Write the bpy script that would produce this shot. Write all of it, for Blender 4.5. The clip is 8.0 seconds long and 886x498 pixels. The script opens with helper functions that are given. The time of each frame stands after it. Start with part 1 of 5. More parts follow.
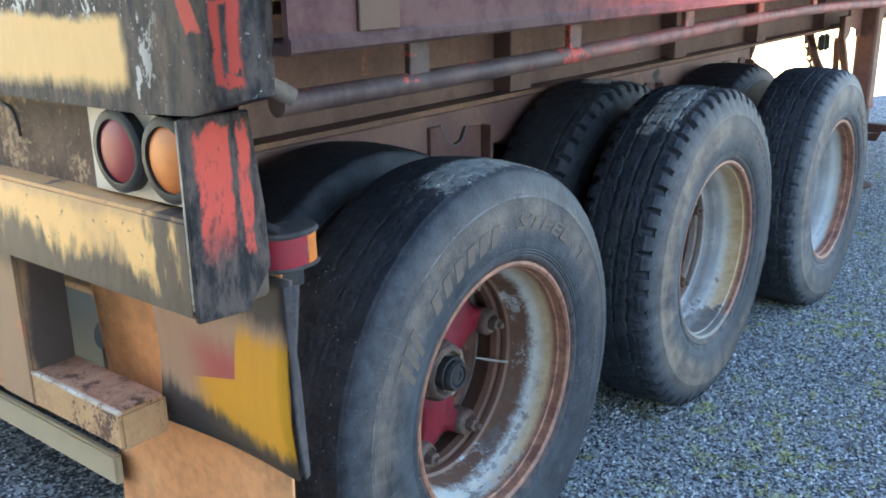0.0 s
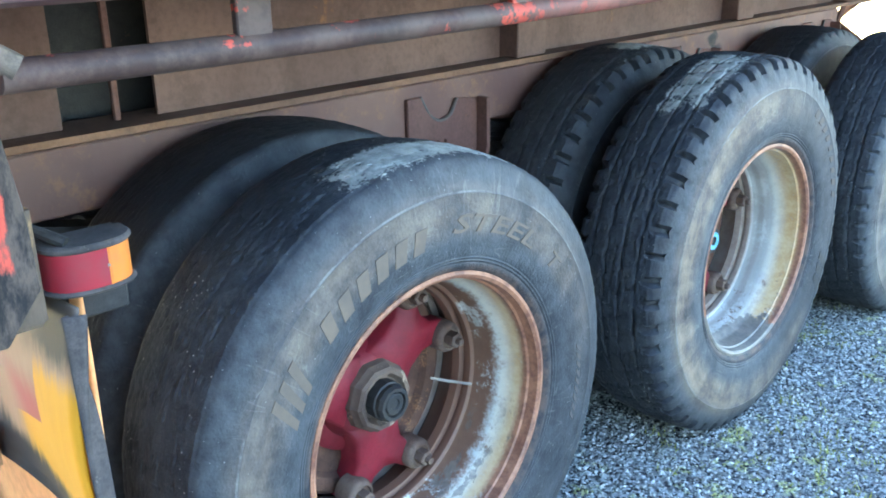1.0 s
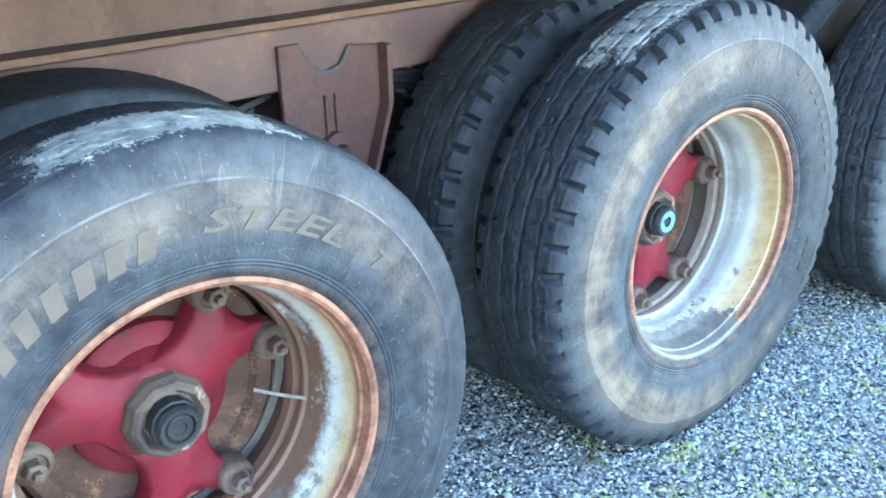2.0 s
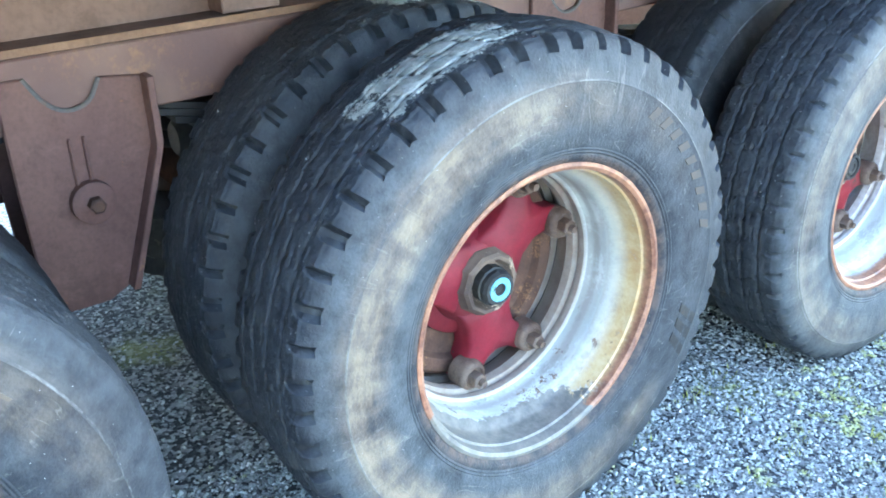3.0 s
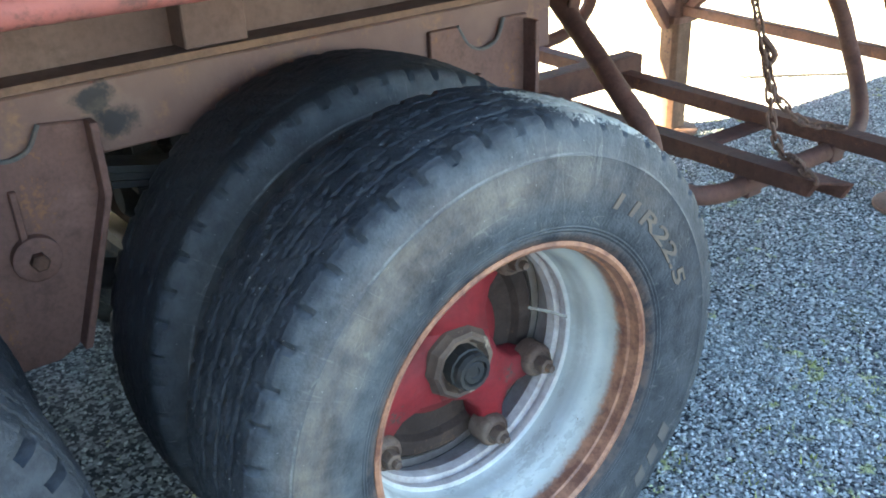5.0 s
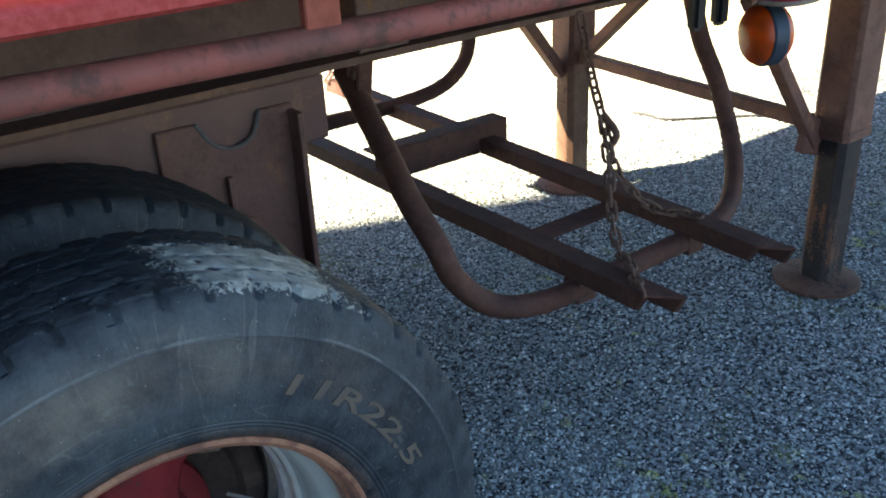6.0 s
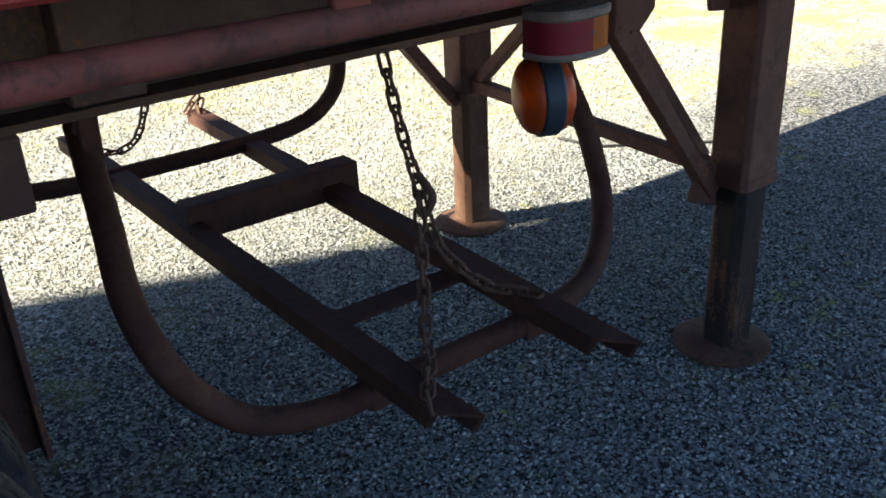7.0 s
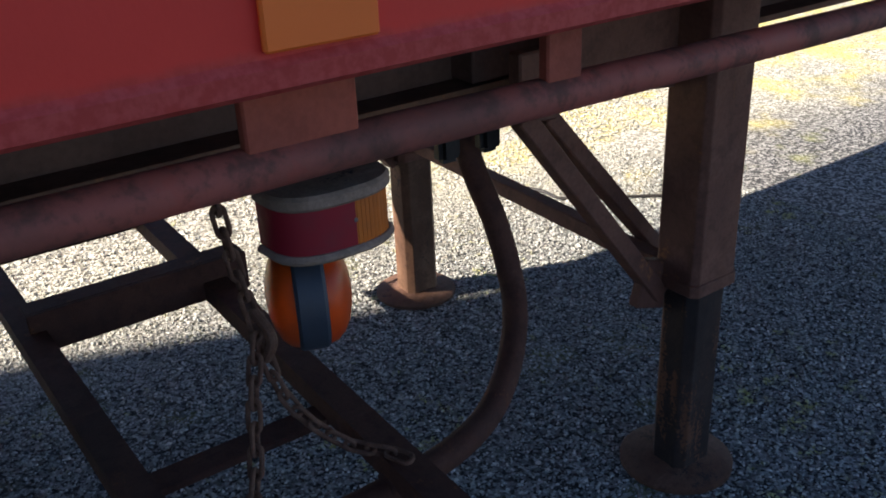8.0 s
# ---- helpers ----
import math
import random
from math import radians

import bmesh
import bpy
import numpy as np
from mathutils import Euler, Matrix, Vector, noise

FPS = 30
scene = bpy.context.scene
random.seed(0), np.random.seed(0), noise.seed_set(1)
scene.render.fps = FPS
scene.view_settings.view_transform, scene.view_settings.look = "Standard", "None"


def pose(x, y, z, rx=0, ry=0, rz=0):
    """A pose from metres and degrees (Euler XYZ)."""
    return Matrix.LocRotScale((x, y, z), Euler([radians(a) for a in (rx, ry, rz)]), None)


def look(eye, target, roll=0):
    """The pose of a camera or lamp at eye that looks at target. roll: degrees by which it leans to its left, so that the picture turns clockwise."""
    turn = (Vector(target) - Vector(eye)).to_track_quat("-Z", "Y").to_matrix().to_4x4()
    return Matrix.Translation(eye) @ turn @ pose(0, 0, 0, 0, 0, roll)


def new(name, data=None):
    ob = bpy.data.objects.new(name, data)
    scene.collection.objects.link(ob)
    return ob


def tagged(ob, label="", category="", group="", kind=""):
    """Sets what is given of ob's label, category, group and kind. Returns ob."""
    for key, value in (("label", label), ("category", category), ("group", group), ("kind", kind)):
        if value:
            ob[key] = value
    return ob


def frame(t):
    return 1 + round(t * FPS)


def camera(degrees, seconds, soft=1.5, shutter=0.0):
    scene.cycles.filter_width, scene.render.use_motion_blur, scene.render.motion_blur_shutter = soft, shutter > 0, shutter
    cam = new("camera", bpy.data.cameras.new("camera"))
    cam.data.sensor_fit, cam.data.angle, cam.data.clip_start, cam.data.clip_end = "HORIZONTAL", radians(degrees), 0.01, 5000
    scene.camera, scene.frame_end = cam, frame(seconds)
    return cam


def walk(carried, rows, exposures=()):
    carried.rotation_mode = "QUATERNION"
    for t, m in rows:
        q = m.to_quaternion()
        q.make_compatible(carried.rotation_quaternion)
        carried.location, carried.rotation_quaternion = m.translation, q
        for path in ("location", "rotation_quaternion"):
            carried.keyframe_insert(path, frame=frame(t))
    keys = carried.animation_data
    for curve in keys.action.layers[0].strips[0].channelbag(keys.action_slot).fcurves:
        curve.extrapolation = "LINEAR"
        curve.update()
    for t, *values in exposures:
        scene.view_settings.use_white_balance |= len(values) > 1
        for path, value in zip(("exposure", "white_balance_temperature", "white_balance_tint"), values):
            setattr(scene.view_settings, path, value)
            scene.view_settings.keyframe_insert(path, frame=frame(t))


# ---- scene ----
cam = camera(52.0, 8.0, 1.8)
# seconds, x, y, z, yaw, pitch, roll of the eye
ROWS = [
    (0.0, 1.199, -1.540, 1.391, 38.56, -16.95, -0.81),
    (0.5, 1.241, -1.296, 1.352, 42.58, -17.47, -1.10),
    (1.0, 1.195, -1.025, 1.345, 45.47, -19.12, -1.19),
    (1.2, 1.193, -0.910, 1.337, 46.51, -20.11, -1.04),
    (2.3, 1.240, -0.223, 1.308, 52.98, -24.21, -1.64),
    (2.5, 1.215, -0.090, 1.331, 53.24, -24.82, -1.54),
    (3.0, 1.208, 0.216, 1.355, 54.06, -25.62, -1.50),
    (3.5, 1.224, 0.556, 1.372, 54.25, -25.67, -1.80),
    (4.0, 1.189, 0.902, 1.358, 54.22, -25.56, -2.03),
    (4.5, 1.114, 1.268, 1.412, 54.87, -26.02, -2.62),
    (5.0, 1.112, 1.587, 1.405, 54.63, -26.15, -2.49),
    (5.1, 1.128, 1.651, 1.414, 54.60, -25.87, -2.76),
    (5.2, 1.129, 1.713, 1.422, 54.51, -25.90, -2.74),
    (6.3, 1.047, 2.371, 1.457, 54.11, -25.36, -2.95),
    (6.5, 1.030, 2.484, 1.441, 53.99, -25.35, -2.85),
    (7.0, 1.002, 2.772, 1.421, 53.90, -25.31, -2.81),
    (7.2, 0.981, 2.863, 1.410, 53.83, -25.15, -2.86),
    (7.5, 0.918, 3.005, 1.428, 54.33, -25.06, -2.88),
    (8.0, 0.836, 3.242, 1.472, 55.26, -24.93, -2.67),
]
EXPOSURES = [(0.0, 4.45, 6900, 11), (0.5, 4.85, 6650, 6), (1.0, 5.4, 6700, 4), (2.5, 5.98, 7050, 6), (3.0, 5.92, 7100, 6), (3.5, 5.58, 7150, 7), (4.5, 5.2, 7300, 7), (5.2, 4.6, 7200, 5), (6.3, 2.8, 6350, 5), (7.0, 1.92, 6150, 8), (7.5, 1.58, 6050, 11), (8.0, 1.62, 6200, 17)]
walk(cam, [(t, pose(x, y, z, 0, 0, yaw) @ pose(0, 0, 0, 90 + pitch, 0, 0) @ pose(0, 0, 0, 0, 0, roll)) for t, x, y, z, yaw, pitch, roll in ROWS], EXPOSURES)

# ---- light ----
SUN_WAY = Vector((0.563, 1.46, -1.0)).normalized()
world = bpy.data.worlds.new("sky")
scene.world = world
world.use_nodes = True
_sky = world.node_tree.nodes.new("ShaderNodeTexSky")
_sky.sky_type = "NISHITA"
_sky.sun_disc = False
_sky.dust_density = 0.3
_sky.ozone_density = 3.5
_sky.sun_elevation = math.asin(-SUN_WAY.z)
_sky.sun_rotation = math.atan2(-SUN_WAY.x, -SUN_WAY.y)
world.node_tree.links.new(_sky.outputs[0], world.node_tree.nodes["Background"].inputs[0])
world.node_tree.nodes["Background"].inputs[1].default_value = 0.05
_sun = bpy.data.lights.new("sun", "SUN")
_sun.energy, _sun.angle, _sun.color = 5.0, radians(0.5), (1.0, 0.88, 0.68)
sun_lamp = new("sun", _sun)
sun_lamp.matrix_world = look(-SUN_WAY * 30, (0, 0, 0))


# ---- materials ----
class Nodes:
    """A small wrapper to write a node material in few lines."""

    def __init__(self, name, rough=0.6, metal=0.0):
        self.m = bpy.data.materials.new(name)
        self.m.use_nodes = True
        self.t = self.m.node_tree
        self.b = self.t.nodes["Principled BSDF"]
        self.b.inputs["Roughness"].default_value = rough
        self.b.inputs["Metallic"].default_value = metal
        self.co = self.t.nodes.new("ShaderNodeTexCoord").outputs["Object"]

    def put(self, sock, v):
        if isinstance(v, bpy.types.NodeSocket):
            self.t.links.new(v, sock)
        elif isinstance(v, (tuple, list)) and len(v) == 3 and sock.type == "RGBA":
            sock.default_value = (*v, 1)
        else:
            sock.default_value = v

    def noise(self, scale, detail=4.0, rough=0.55, co=None, stretch=None):
        n = self.t.nodes.new("ShaderNodeTexNoise")
        n.inputs["Scale"].default_value = scale
        n.inputs["Detail"].default_value = detail
        n.inputs["Roughness"].default_value = rough
        co = co or self.co
        if stretch:
            co = self.vmath("MULTIPLY", co, stretch)
        self.put(n.inputs["Vector"], co)
        return n.outputs["Fac"]

    def voronoi(self, scale, out="Distance", co=None):
        n = self.t.nodes.new("ShaderNodeTexVoronoi")
        n.inputs["Scale"].default_value = scale
        self.put(n.inputs["Vector"], co or self.co)
        return n.outputs[out]

    def vmath(self, op, a, b):
        n = self.t.nodes.new("ShaderNodeVectorMath")
        n.operation = op
        self.put(n.inputs[0], a)
        self.put(n.inputs[1], b)
        return n.outputs[1] if op == "LENGTH" else n.outputs[0]

    def length(self, a):
        n = self.t.nodes.new("ShaderNodeVectorMath")
        n.operation = "LENGTH"
        self.put(n.inputs[0], a)
        return n.outputs["Value"]

    def math(self, op, a, b=0.0, clamp=False):
        n = self.t.nodes.new("ShaderNodeMath")
        n.operation, n.use_clamp = op, clamp
        self.put(n.inputs[0], a)
        self.put(n.inputs[1], b)
        return n.outputs[0]

    def xyz(self, co=None):
        n = self.t.nodes.new("ShaderNodeSeparateXYZ")
        self.put(n.inputs[0], co or self.co)
        return n.outputs

    def step(self, v, a, b):
        """0 below a, 1 above b (a > b turns it round)."""
        n = self.t.nodes.new("ShaderNodeMapRange")
        n.interpolation_type = "SMOOTHSTEP"
        lo, hi, x, y = (a, b, 0.0, 1.0) if a < b else (b, a, 1.0, 0.0)
        for i, q in enumerate((v, lo, hi, x, y)):
            self.put(n.inputs[i], q)
        return n.outputs[0]

    def mix(self, f, a, b):
        n = self.t.nodes.new("ShaderNodeMix")
        n.data_type = "RGBA"
        self.put(n.inputs[0], f)
        self.put(n.inputs[6], a)
        self.put(n.inputs[7], b)
        return n.outputs[2]

    def random(self):
        return self.t.nodes.new("ShaderNodeNewGeometry").outputs["Random Per Island"]

    def bump(self, height, strength=0.3, distance=0.002):
        n = self.t.nodes.new("ShaderNodeBump")
        n.inputs["Strength"].default_value = strength
        n.inputs["Distance"].default_value = distance
        self.put(n.inputs["Height"], height)
        self.put(self.b.inputs["Normal"], n.outputs[0])

    def done(self, colour, rough=None):
        self.put(self.b.inputs["Base Color"], colour)
        if rough is not None:
            self.put(self.b.inputs["Roughness"], rough)
        return self.m


def painted(name, base, worn, under, wear=0.5, rough=0.55, scale=9.0, stretch=None):
    """Old paint: tones of the coat at three sizes, dirt in soft clouds, flaked to what lies under it in small spots."""
    n = Nodes(name, rough)
    big, mid, fine = n.noise(scale * 0.4, 5, stretch=stretch), n.noise(scale, 7, 0.68, stretch=stretch), n.noise(scale * 14, 3)
    c = n.mix(n.step(big, 0.35, 0.65), base, worn)
    c = n.mix(n.math("MULTIPLY", n.step(n.noise(scale * 2.3, 6, 0.7), 0.46, 0.68), 0.5), c, tuple(q * 0.5 for q in base))
    c = n.mix(n.math("MULTIPLY", n.step(n.noise(scale * 0.8, 6, 0.7, stretch=(1.7, 0.6, 1)), 0.52, 0.72), 0.4), c, tuple(min(1.0, q * 1.5 + 0.02) for q in worn))
    c = n.mix(n.math("MULTIPLY", n.step(fine, 0.35, 0.8), 0.35), c, tuple(q * 0.55 for q in base))
    c = n.mix(n.step(n.math("ADD", mid, n.math("MULTIPLY", n.math("SUBTRACT", fine, 0.5), 0.4)), 0.76 - 0.25 * wear, 0.86 - 0.25 * wear), c, under)
    n.bump(n.math("ADD", mid, n.math("MULTIPLY", fine, 0.7)), 0.45, 0.002)
    n.b.inputs["Specular IOR Level"].default_value = 0.35
    return n.done(c, n.math("ADD", rough - 0.1, n.math("MULTIPLY", mid, 0.35)))

M_CHASSIS = painted("brown_primer", (0.125, 0.059, 0.050), (0.178, 0.089, 0.068), (0.23, 0.105, 0.055), 0.65, 0.7, 8, (1, 1, 0.5))
M_BEAM = painted("brown_web", (0.132, 0.077, 0.064), (0.182, 0.108, 0.086), (0.26, 0.13, 0.07), 0.5, 0.75, 5, (1, 1, 0.5))
M_EDGE = painted("edge_rust", (0.16, 0.088, 0.062), (0.23, 0.12, 0.07), (0.30, 0.14, 0.07), 0.7, 0.75, 8, (1, 0.4, 1))
M_RACK = painted("rack_rust", (0.080, 0.034, 0.025), (0.118, 0.050, 0.034), (0.17, 0.066, 0.034), 0.6, 0.75, 14)
M_LEG = painted("leg_brown", (0.14, 0.062, 0.046), (0.20, 0.092, 0.062), (0.26, 0.11, 0.05), 0.6, 0.65, 9, (1, 1, 0.5))
M_LEG_BLACK = painted("leg_black", (0.02, 0.016, 0.018), (0.05, 0.031, 0.026), (0.14, 0.062, 0.036), 0.9, 0.6, 9, (2, 2, 0.5))
M_LEG_RUST = painted("leg_rust", (0.12, 0.060, 0.036), (0.20, 0.112, 0.068), (0.05, 0.03, 0.026), 0.6, 0.7, 9, (2, 2, 0.6))
M_FOOT = painted("foot_plate", (0.10, 0.05, 0.034), (0.16, 0.088, 0.058), (0.04, 0.03, 0.028), 0.7, 0.8, 18)
M_SPIDER = painted("crimson_paint", (0.21, 0.009, 0.021), (0.13, 0.012, 0.018), (0.07, 0.035, 0.028), 0.6, 0.55, 10)
M_DRUM_PALE = painted("dusty_drum", (0.028, 0.017, 0.014), (0.060, 0.038, 0.030), (0.10, 0.055, 0.036), 0.6, 0.85, 16)
M_SPIDER_DULL = painted("dull_red_paint", (0.23, 0.012, 0.018), (0.13, 0.018, 0.019), (0.065, 0.04, 0.032), 0.75, 0.6, 9)
M_DRUM = painted("rusty_drum", (0.062, 0.032, 0.024), (0.135, 0.066, 0.043), (0.23, 0.115, 0.06), 0.8, 0.85, 14)
M_NUT = painted("clamp_rust", (0.085, 0.046, 0.033), (0.18, 0.125, 0.095), (0.27, 0.21, 0.165), 0.5, 0.65, 34)
M_COLLAR = painted("hub_collar", (0.17, 0.115, 0.085), (0.055, 0.034, 0.028), (0.33, 0.25, 0.18), 0.75, 0.65, 16)
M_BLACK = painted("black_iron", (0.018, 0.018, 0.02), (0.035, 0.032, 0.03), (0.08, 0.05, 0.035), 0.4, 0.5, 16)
M_POST = painted("post_red", (0.44, 0.105, 0.062), (0.33, 0.085, 0.055), (0.12, 0.055, 0.042), 0.45, 0.65, 12)
M_STUB = painted("bare_pipe", (0.13, 0.098, 0.075), (0.19, 0.145, 0.11), (0.12, 0.075, 0.055), 0.5, 0.7, 30)
M_VALVE = painted("tarnished_valve", (0.30, 0.27, 0.235), (0.20, 0.165, 0.14), (0.13, 0.075, 0.05), 0.6, 0.6, 60)
M_RUBBER_GREY = painted("grey_rubber", (0.26, 0.18, 0.13), (0.38, 0.275, 0.21), (0.07, 0.06, 0.06), 0.5, 0.75, 22)
M_LIP = painted("dark_rubber", (0.045, 0.04, 0.04), (0.09, 0.075, 0.07), (0.18, 0.15, 0.13), 0.4, 0.8, 30)
M_BEAD = painted("weld_grey", (0.085, 0.085, 0.085), (0.13, 0.10, 0.085), (0.16, 0.085, 0.055), 0.6, 0.6, 50)
M_CHAIN = painted("chain_rust", (0.12, 0.06, 0.042), (0.2, 0.11, 0.075), (0.06, 0.035, 0.03), 0.6, 0.7, 60)
M_DECK = painted("deck_underside", (0.10, 0.065, 0.05), (0.14, 0.09, 0.065), (0.07, 0.045, 0.035), 0.5, 0.8, 5)
M_BLOCKER = painted("blocker_paint", (0.10, 0.11, 0.105), (0.13, 0.135, 0.125), (0.17, 0.15, 0.12), 0.3, 0.8, 0.6)
M_CYAN = painted("cyan_mark", (0.12, 0.42, 0.50), (0.18, 0.47, 0.54), (0.03, 0.05, 0.06), 0.85, 0.5, 60)


def rim_material(name, rusty, ochre, lip, flaked, ring, bare_low=0.0):
    """Pale blue paint in rings; rusty: barrel eaten from behind; ochre: film on the front ledge; lip: width of the rust inside the edge."""
    n = Nodes(name, 0.5)
    x, y, z = n.xyz()
    big, mid, fine = n.noise(7, 5), n.noise(30, 6, 0.72), n.noise(130, 3)
    shake = n.math("ADD", n.math("SUBTRACT", mid, 0.5), n.math("MULTIPLY", n.math("SUBTRACT", fine, 0.5), 0.6))
    xe = n.math("ADD", x, n.math("MULTIPLY", shake, 0.016))
    c = n.mix(n.step(big, 0.3, 0.7), (0.40, 0.435, 0.42), (0.54, 0.565, 0.535))
    # slope from ledge to well, and well floor, darkened: shade put into the colour
    slope = n.math("MULTIPLY", n.step(xe, 0.024, 0.030), n.step(xe, 0.062, 0.050))
    c = n.mix(n.math("MULTIPLY", slope, 0.12 + 0.36 * flaked), c, n.mix(mid, (0.19, 0.175, 0.15), (0.33, 0.31, 0.27)))
    floor = n.math("MULTIPLY", n.step(xe, -0.018, -0.006), n.step(xe, 0.012, 0.0))
    c = n.mix(n.math("MULTIPLY", floor, 0.2 + 0.4 * flaked), c, (0.27, 0.26, 0.24))
    side = n.math("ADD", n.math("MULTIPLY", y, 1.2), n.math("MULTIPLY", shake, 1.1))
    film = n.math("MULTIPLY", n.step(side, -0.22, 0.20), n.step(xe, 0.030, 0.078))
    c = n.mix(n.math("MULTIPLY", film, ochre), c, n.mix(n.step(mid, 0.3, 0.7), (0.50, 0.28, 0.10), (0.62, 0.47, 0.26)))
    bare = n.mix(mid, (0.11, 0.055, 0.036), (0.24, 0.13, 0.08))
    eaten = n.math("MULTIPLY", n.step(n.math("ADD", big, n.math("MULTIPLY", shake, 0.7)), 0.74 if rusty > 0.5 else 0.66, 0.60 if rusty > 0.5 else 0.54), n.step(n.math("ADD", x, n.math("MULTIPLY", shake, 0.07)), 0.046, 0.016))
    c = n.mix(n.math("MULTIPLY", eaten, rusty), c, bare)
    c = n.mix(n.step(n.math("ADD", x, n.math("MULTIPLY", shake, 0.022)), lip - 0.006, lip + 0.014), c, n.mix(n.step(mid, 0.32, 0.68), (0.155, 0.06, 0.038), (0.41, 0.185, 0.105)))
    low = n.step(n.math("ADD", z, n.math("MULTIPLY", shake, 0.3)), -0.04, -0.22)
    spots = n.step(n.math("ADD", n.math("ADD", n.noise(26, 7, 0.75), n.math("MULTIPLY", fine, 0.15)), n.math("MULTIPLY", low, 0.10 * flaked)), 0.765, 0.78)
    c = n.mix(spots, c, n.mix(fine, (0.10, 0.07, 0.055), (0.22, 0.13, 0.08)))
    bald = n.math("MULTIPLY", n.math("MULTIPLY", low, n.step(n.math("ADD", n.noise(11, 7, 0.72, stretch=(2.5, 1, 1)), n.math("MULTIPLY", fine, 0.08)), 0.585, 0.60)), n.step(xe, 0.088, 0.08))
    sole = n.math("MULTIPLY", n.step(n.math("ADD", n.math("ADD", z, n.math("MULTIPLY", y, 0.35)), n.math("MULTIPLY", n.math("SUBTRACT", n.noise(16, 7, 0.75), 0.5), 0.16)), -0.205, -0.211), n.step(n.math("ADD", x, n.math("MULTIPLY", n.math("SUBTRACT", n.noise(20, 7, 0.75), 0.5), 0.07)), 0.030, 0.033))
    bald = n.math("MAXIMUM", n.math("MULTIPLY", bald, flaked * (1.0 - 0.7 * bare_low)), n.math("MULTIPLY", sole, bare_low))
    c = n.mix(n.math("MINIMUM", bald, 1.0), c, n.mix(n.step(mid, 0.3, 0.7), (0.10, 0.094, 0.086), (0.22, 0.195, 0.165)))
    c = n.mix(n.step(x, -0.024, -0.032), c, n.mix(mid, (0.135, 0.062, 0.04), ring))
    n.bump(n.math("ADD", mid, n.math("MULTIPLY", fine, 0.4)), 0.4, 0.0012)
    return n.done(c, n.math("ADD", 0.34, n.math("MULTIPLY", mid, 0.35)))

def tyre_material(name, dust, tan, tan_way, patch=None, worn=0.0):
    """dust: grey film on the flank; tan: cream-brown stain in rings, most towards tan_way (degrees from the front, over the top); patch: dried pale scale on the crown (x, y, half width, half length)."""
    n = Nodes(name, 0.75)
    x, y, z = n.xyz()
    flat = n.vmath("MULTIPLY", n.co, (0, 1, 1))
    r = n.length(flat)
    one = n.t.nodes.new("ShaderNodeVectorMath")
    one.operation = "NORMALIZE"
    n.put(one.inputs[0], flat)
    both = n.t.nodes.new("ShaderNodeCombineXYZ")
    n.put(both.inputs[0], n.math("MULTIPLY", r, 7.0))
    way = n.vmath("ADD", one.outputs[0], both.outputs[0])
    ring, ring2 = n.noise(1.5, 6, 0.62, co=way), n.noise(3.1, 6, 0.72, co=way)
    big, mid, fine = n.noise(5, 5), n.noise(24, 6, 0.68), n.noise(170, 3)
    # smears that run from the bead to the shoulder
    spoke = n.noise(6.5, 5, 0.6, co=n.vmath("ADD", one.outputs[0], n.vmath("MULTIPLY", both.outputs[0], (0.10, 0, 0))))
    rub = n.mix(n.step(mid, 0.3, 0.7), (0.013, 0.016, 0.022), (0.044, 0.048, 0.055))
    flank = n.math("MULTIPLY", n.step(r, 0.29, 0.34), n.step(r, 0.512, 0.47))
    a = radians(tan_way)
    lean = n.math("ADD", n.math("MULTIPLY", n.math("DIVIDE", y, r), math.cos(a)), n.math("MULTIPLY", n.math("DIVIDE", z, r), math.sin(a)))
    cloud = n.math("ADD", n.math("ADD", n.math("MULTIPLY", ring, 0.50), n.math("MULTIPLY", spoke, 0.32)), n.math("MULTIPLY", mid, 0.18))
    film = n.math("MULTIPLY", n.math("MULTIPLY", flank, n.math("ADD", 0.25, n.math("MULTIPLY", n.step(lean, -0.75, 0.55), 0.75))), n.step(cloud, 0.34, 0.66))
    c = n.mix(n.math("MULTIPLY", film, dust), rub, n.mix(fine, (0.095, 0.115, 0.125), (0.21, 0.225, 0.225)))
    here = n.step(n.math("ADD", lean, n.math("MULTIPLY", n.math("SUBTRACT", big, 0.5), 1.6)), -0.95, 0.6)
    band = n.math("MULTIPLY", n.step(n.math("ADD", r, n.math("MULTIPLY", n.math("SUBTRACT", spoke, 0.5), 0.03)), 0.35, 0.40), n.step(n.math("ADD", r, n.math("MULTIPLY", n.math("SUBTRACT", spoke, 0.5), 0.05)), 0.48, 0.425))
    stain = n.math("MULTIPLY", n.math("MULTIPLY", band, here), n.step(n.math("ADD", n.math("ADD", n.math("MULTIPLY", ring2, 0.50), n.math("MULTIPLY", spoke, 0.36)), n.math("MULTIPLY", mid, 0.14)), 0.30, 0.66))
    c = n.mix(n.math("MULTIPLY", stain, tan), c, n.mix(n.step(n.math("ADD", n.math("MULTIPLY", ring2, 0.6), n.math("MULTIPLY", spoke, 0.4)), 0.36, 0.64), (0.20, 0.122, 0.072), (0.32, 0.235, 0.155)))
    # a brown film by the bead, a rubbed pale line below the shoulder
    bead = n.math("MULTIPLY", n.step(r, 0.322, 0.300), n.step(mid, 0.35, 0.62))
    c = n.mix(n.math("MULTIPLY", bead, 0.5), c, (0.15, 0.085, 0.055))
    rubbed = n.math("MULTIPLY", n.math("MULTIPLY", n.step(n.math("ABSOLUTE", n.math("SUBTRACT", r, 0.4435)), 0.0022, 0.0008), n.step(ring2, 0.45, 0.6)), 0.5)
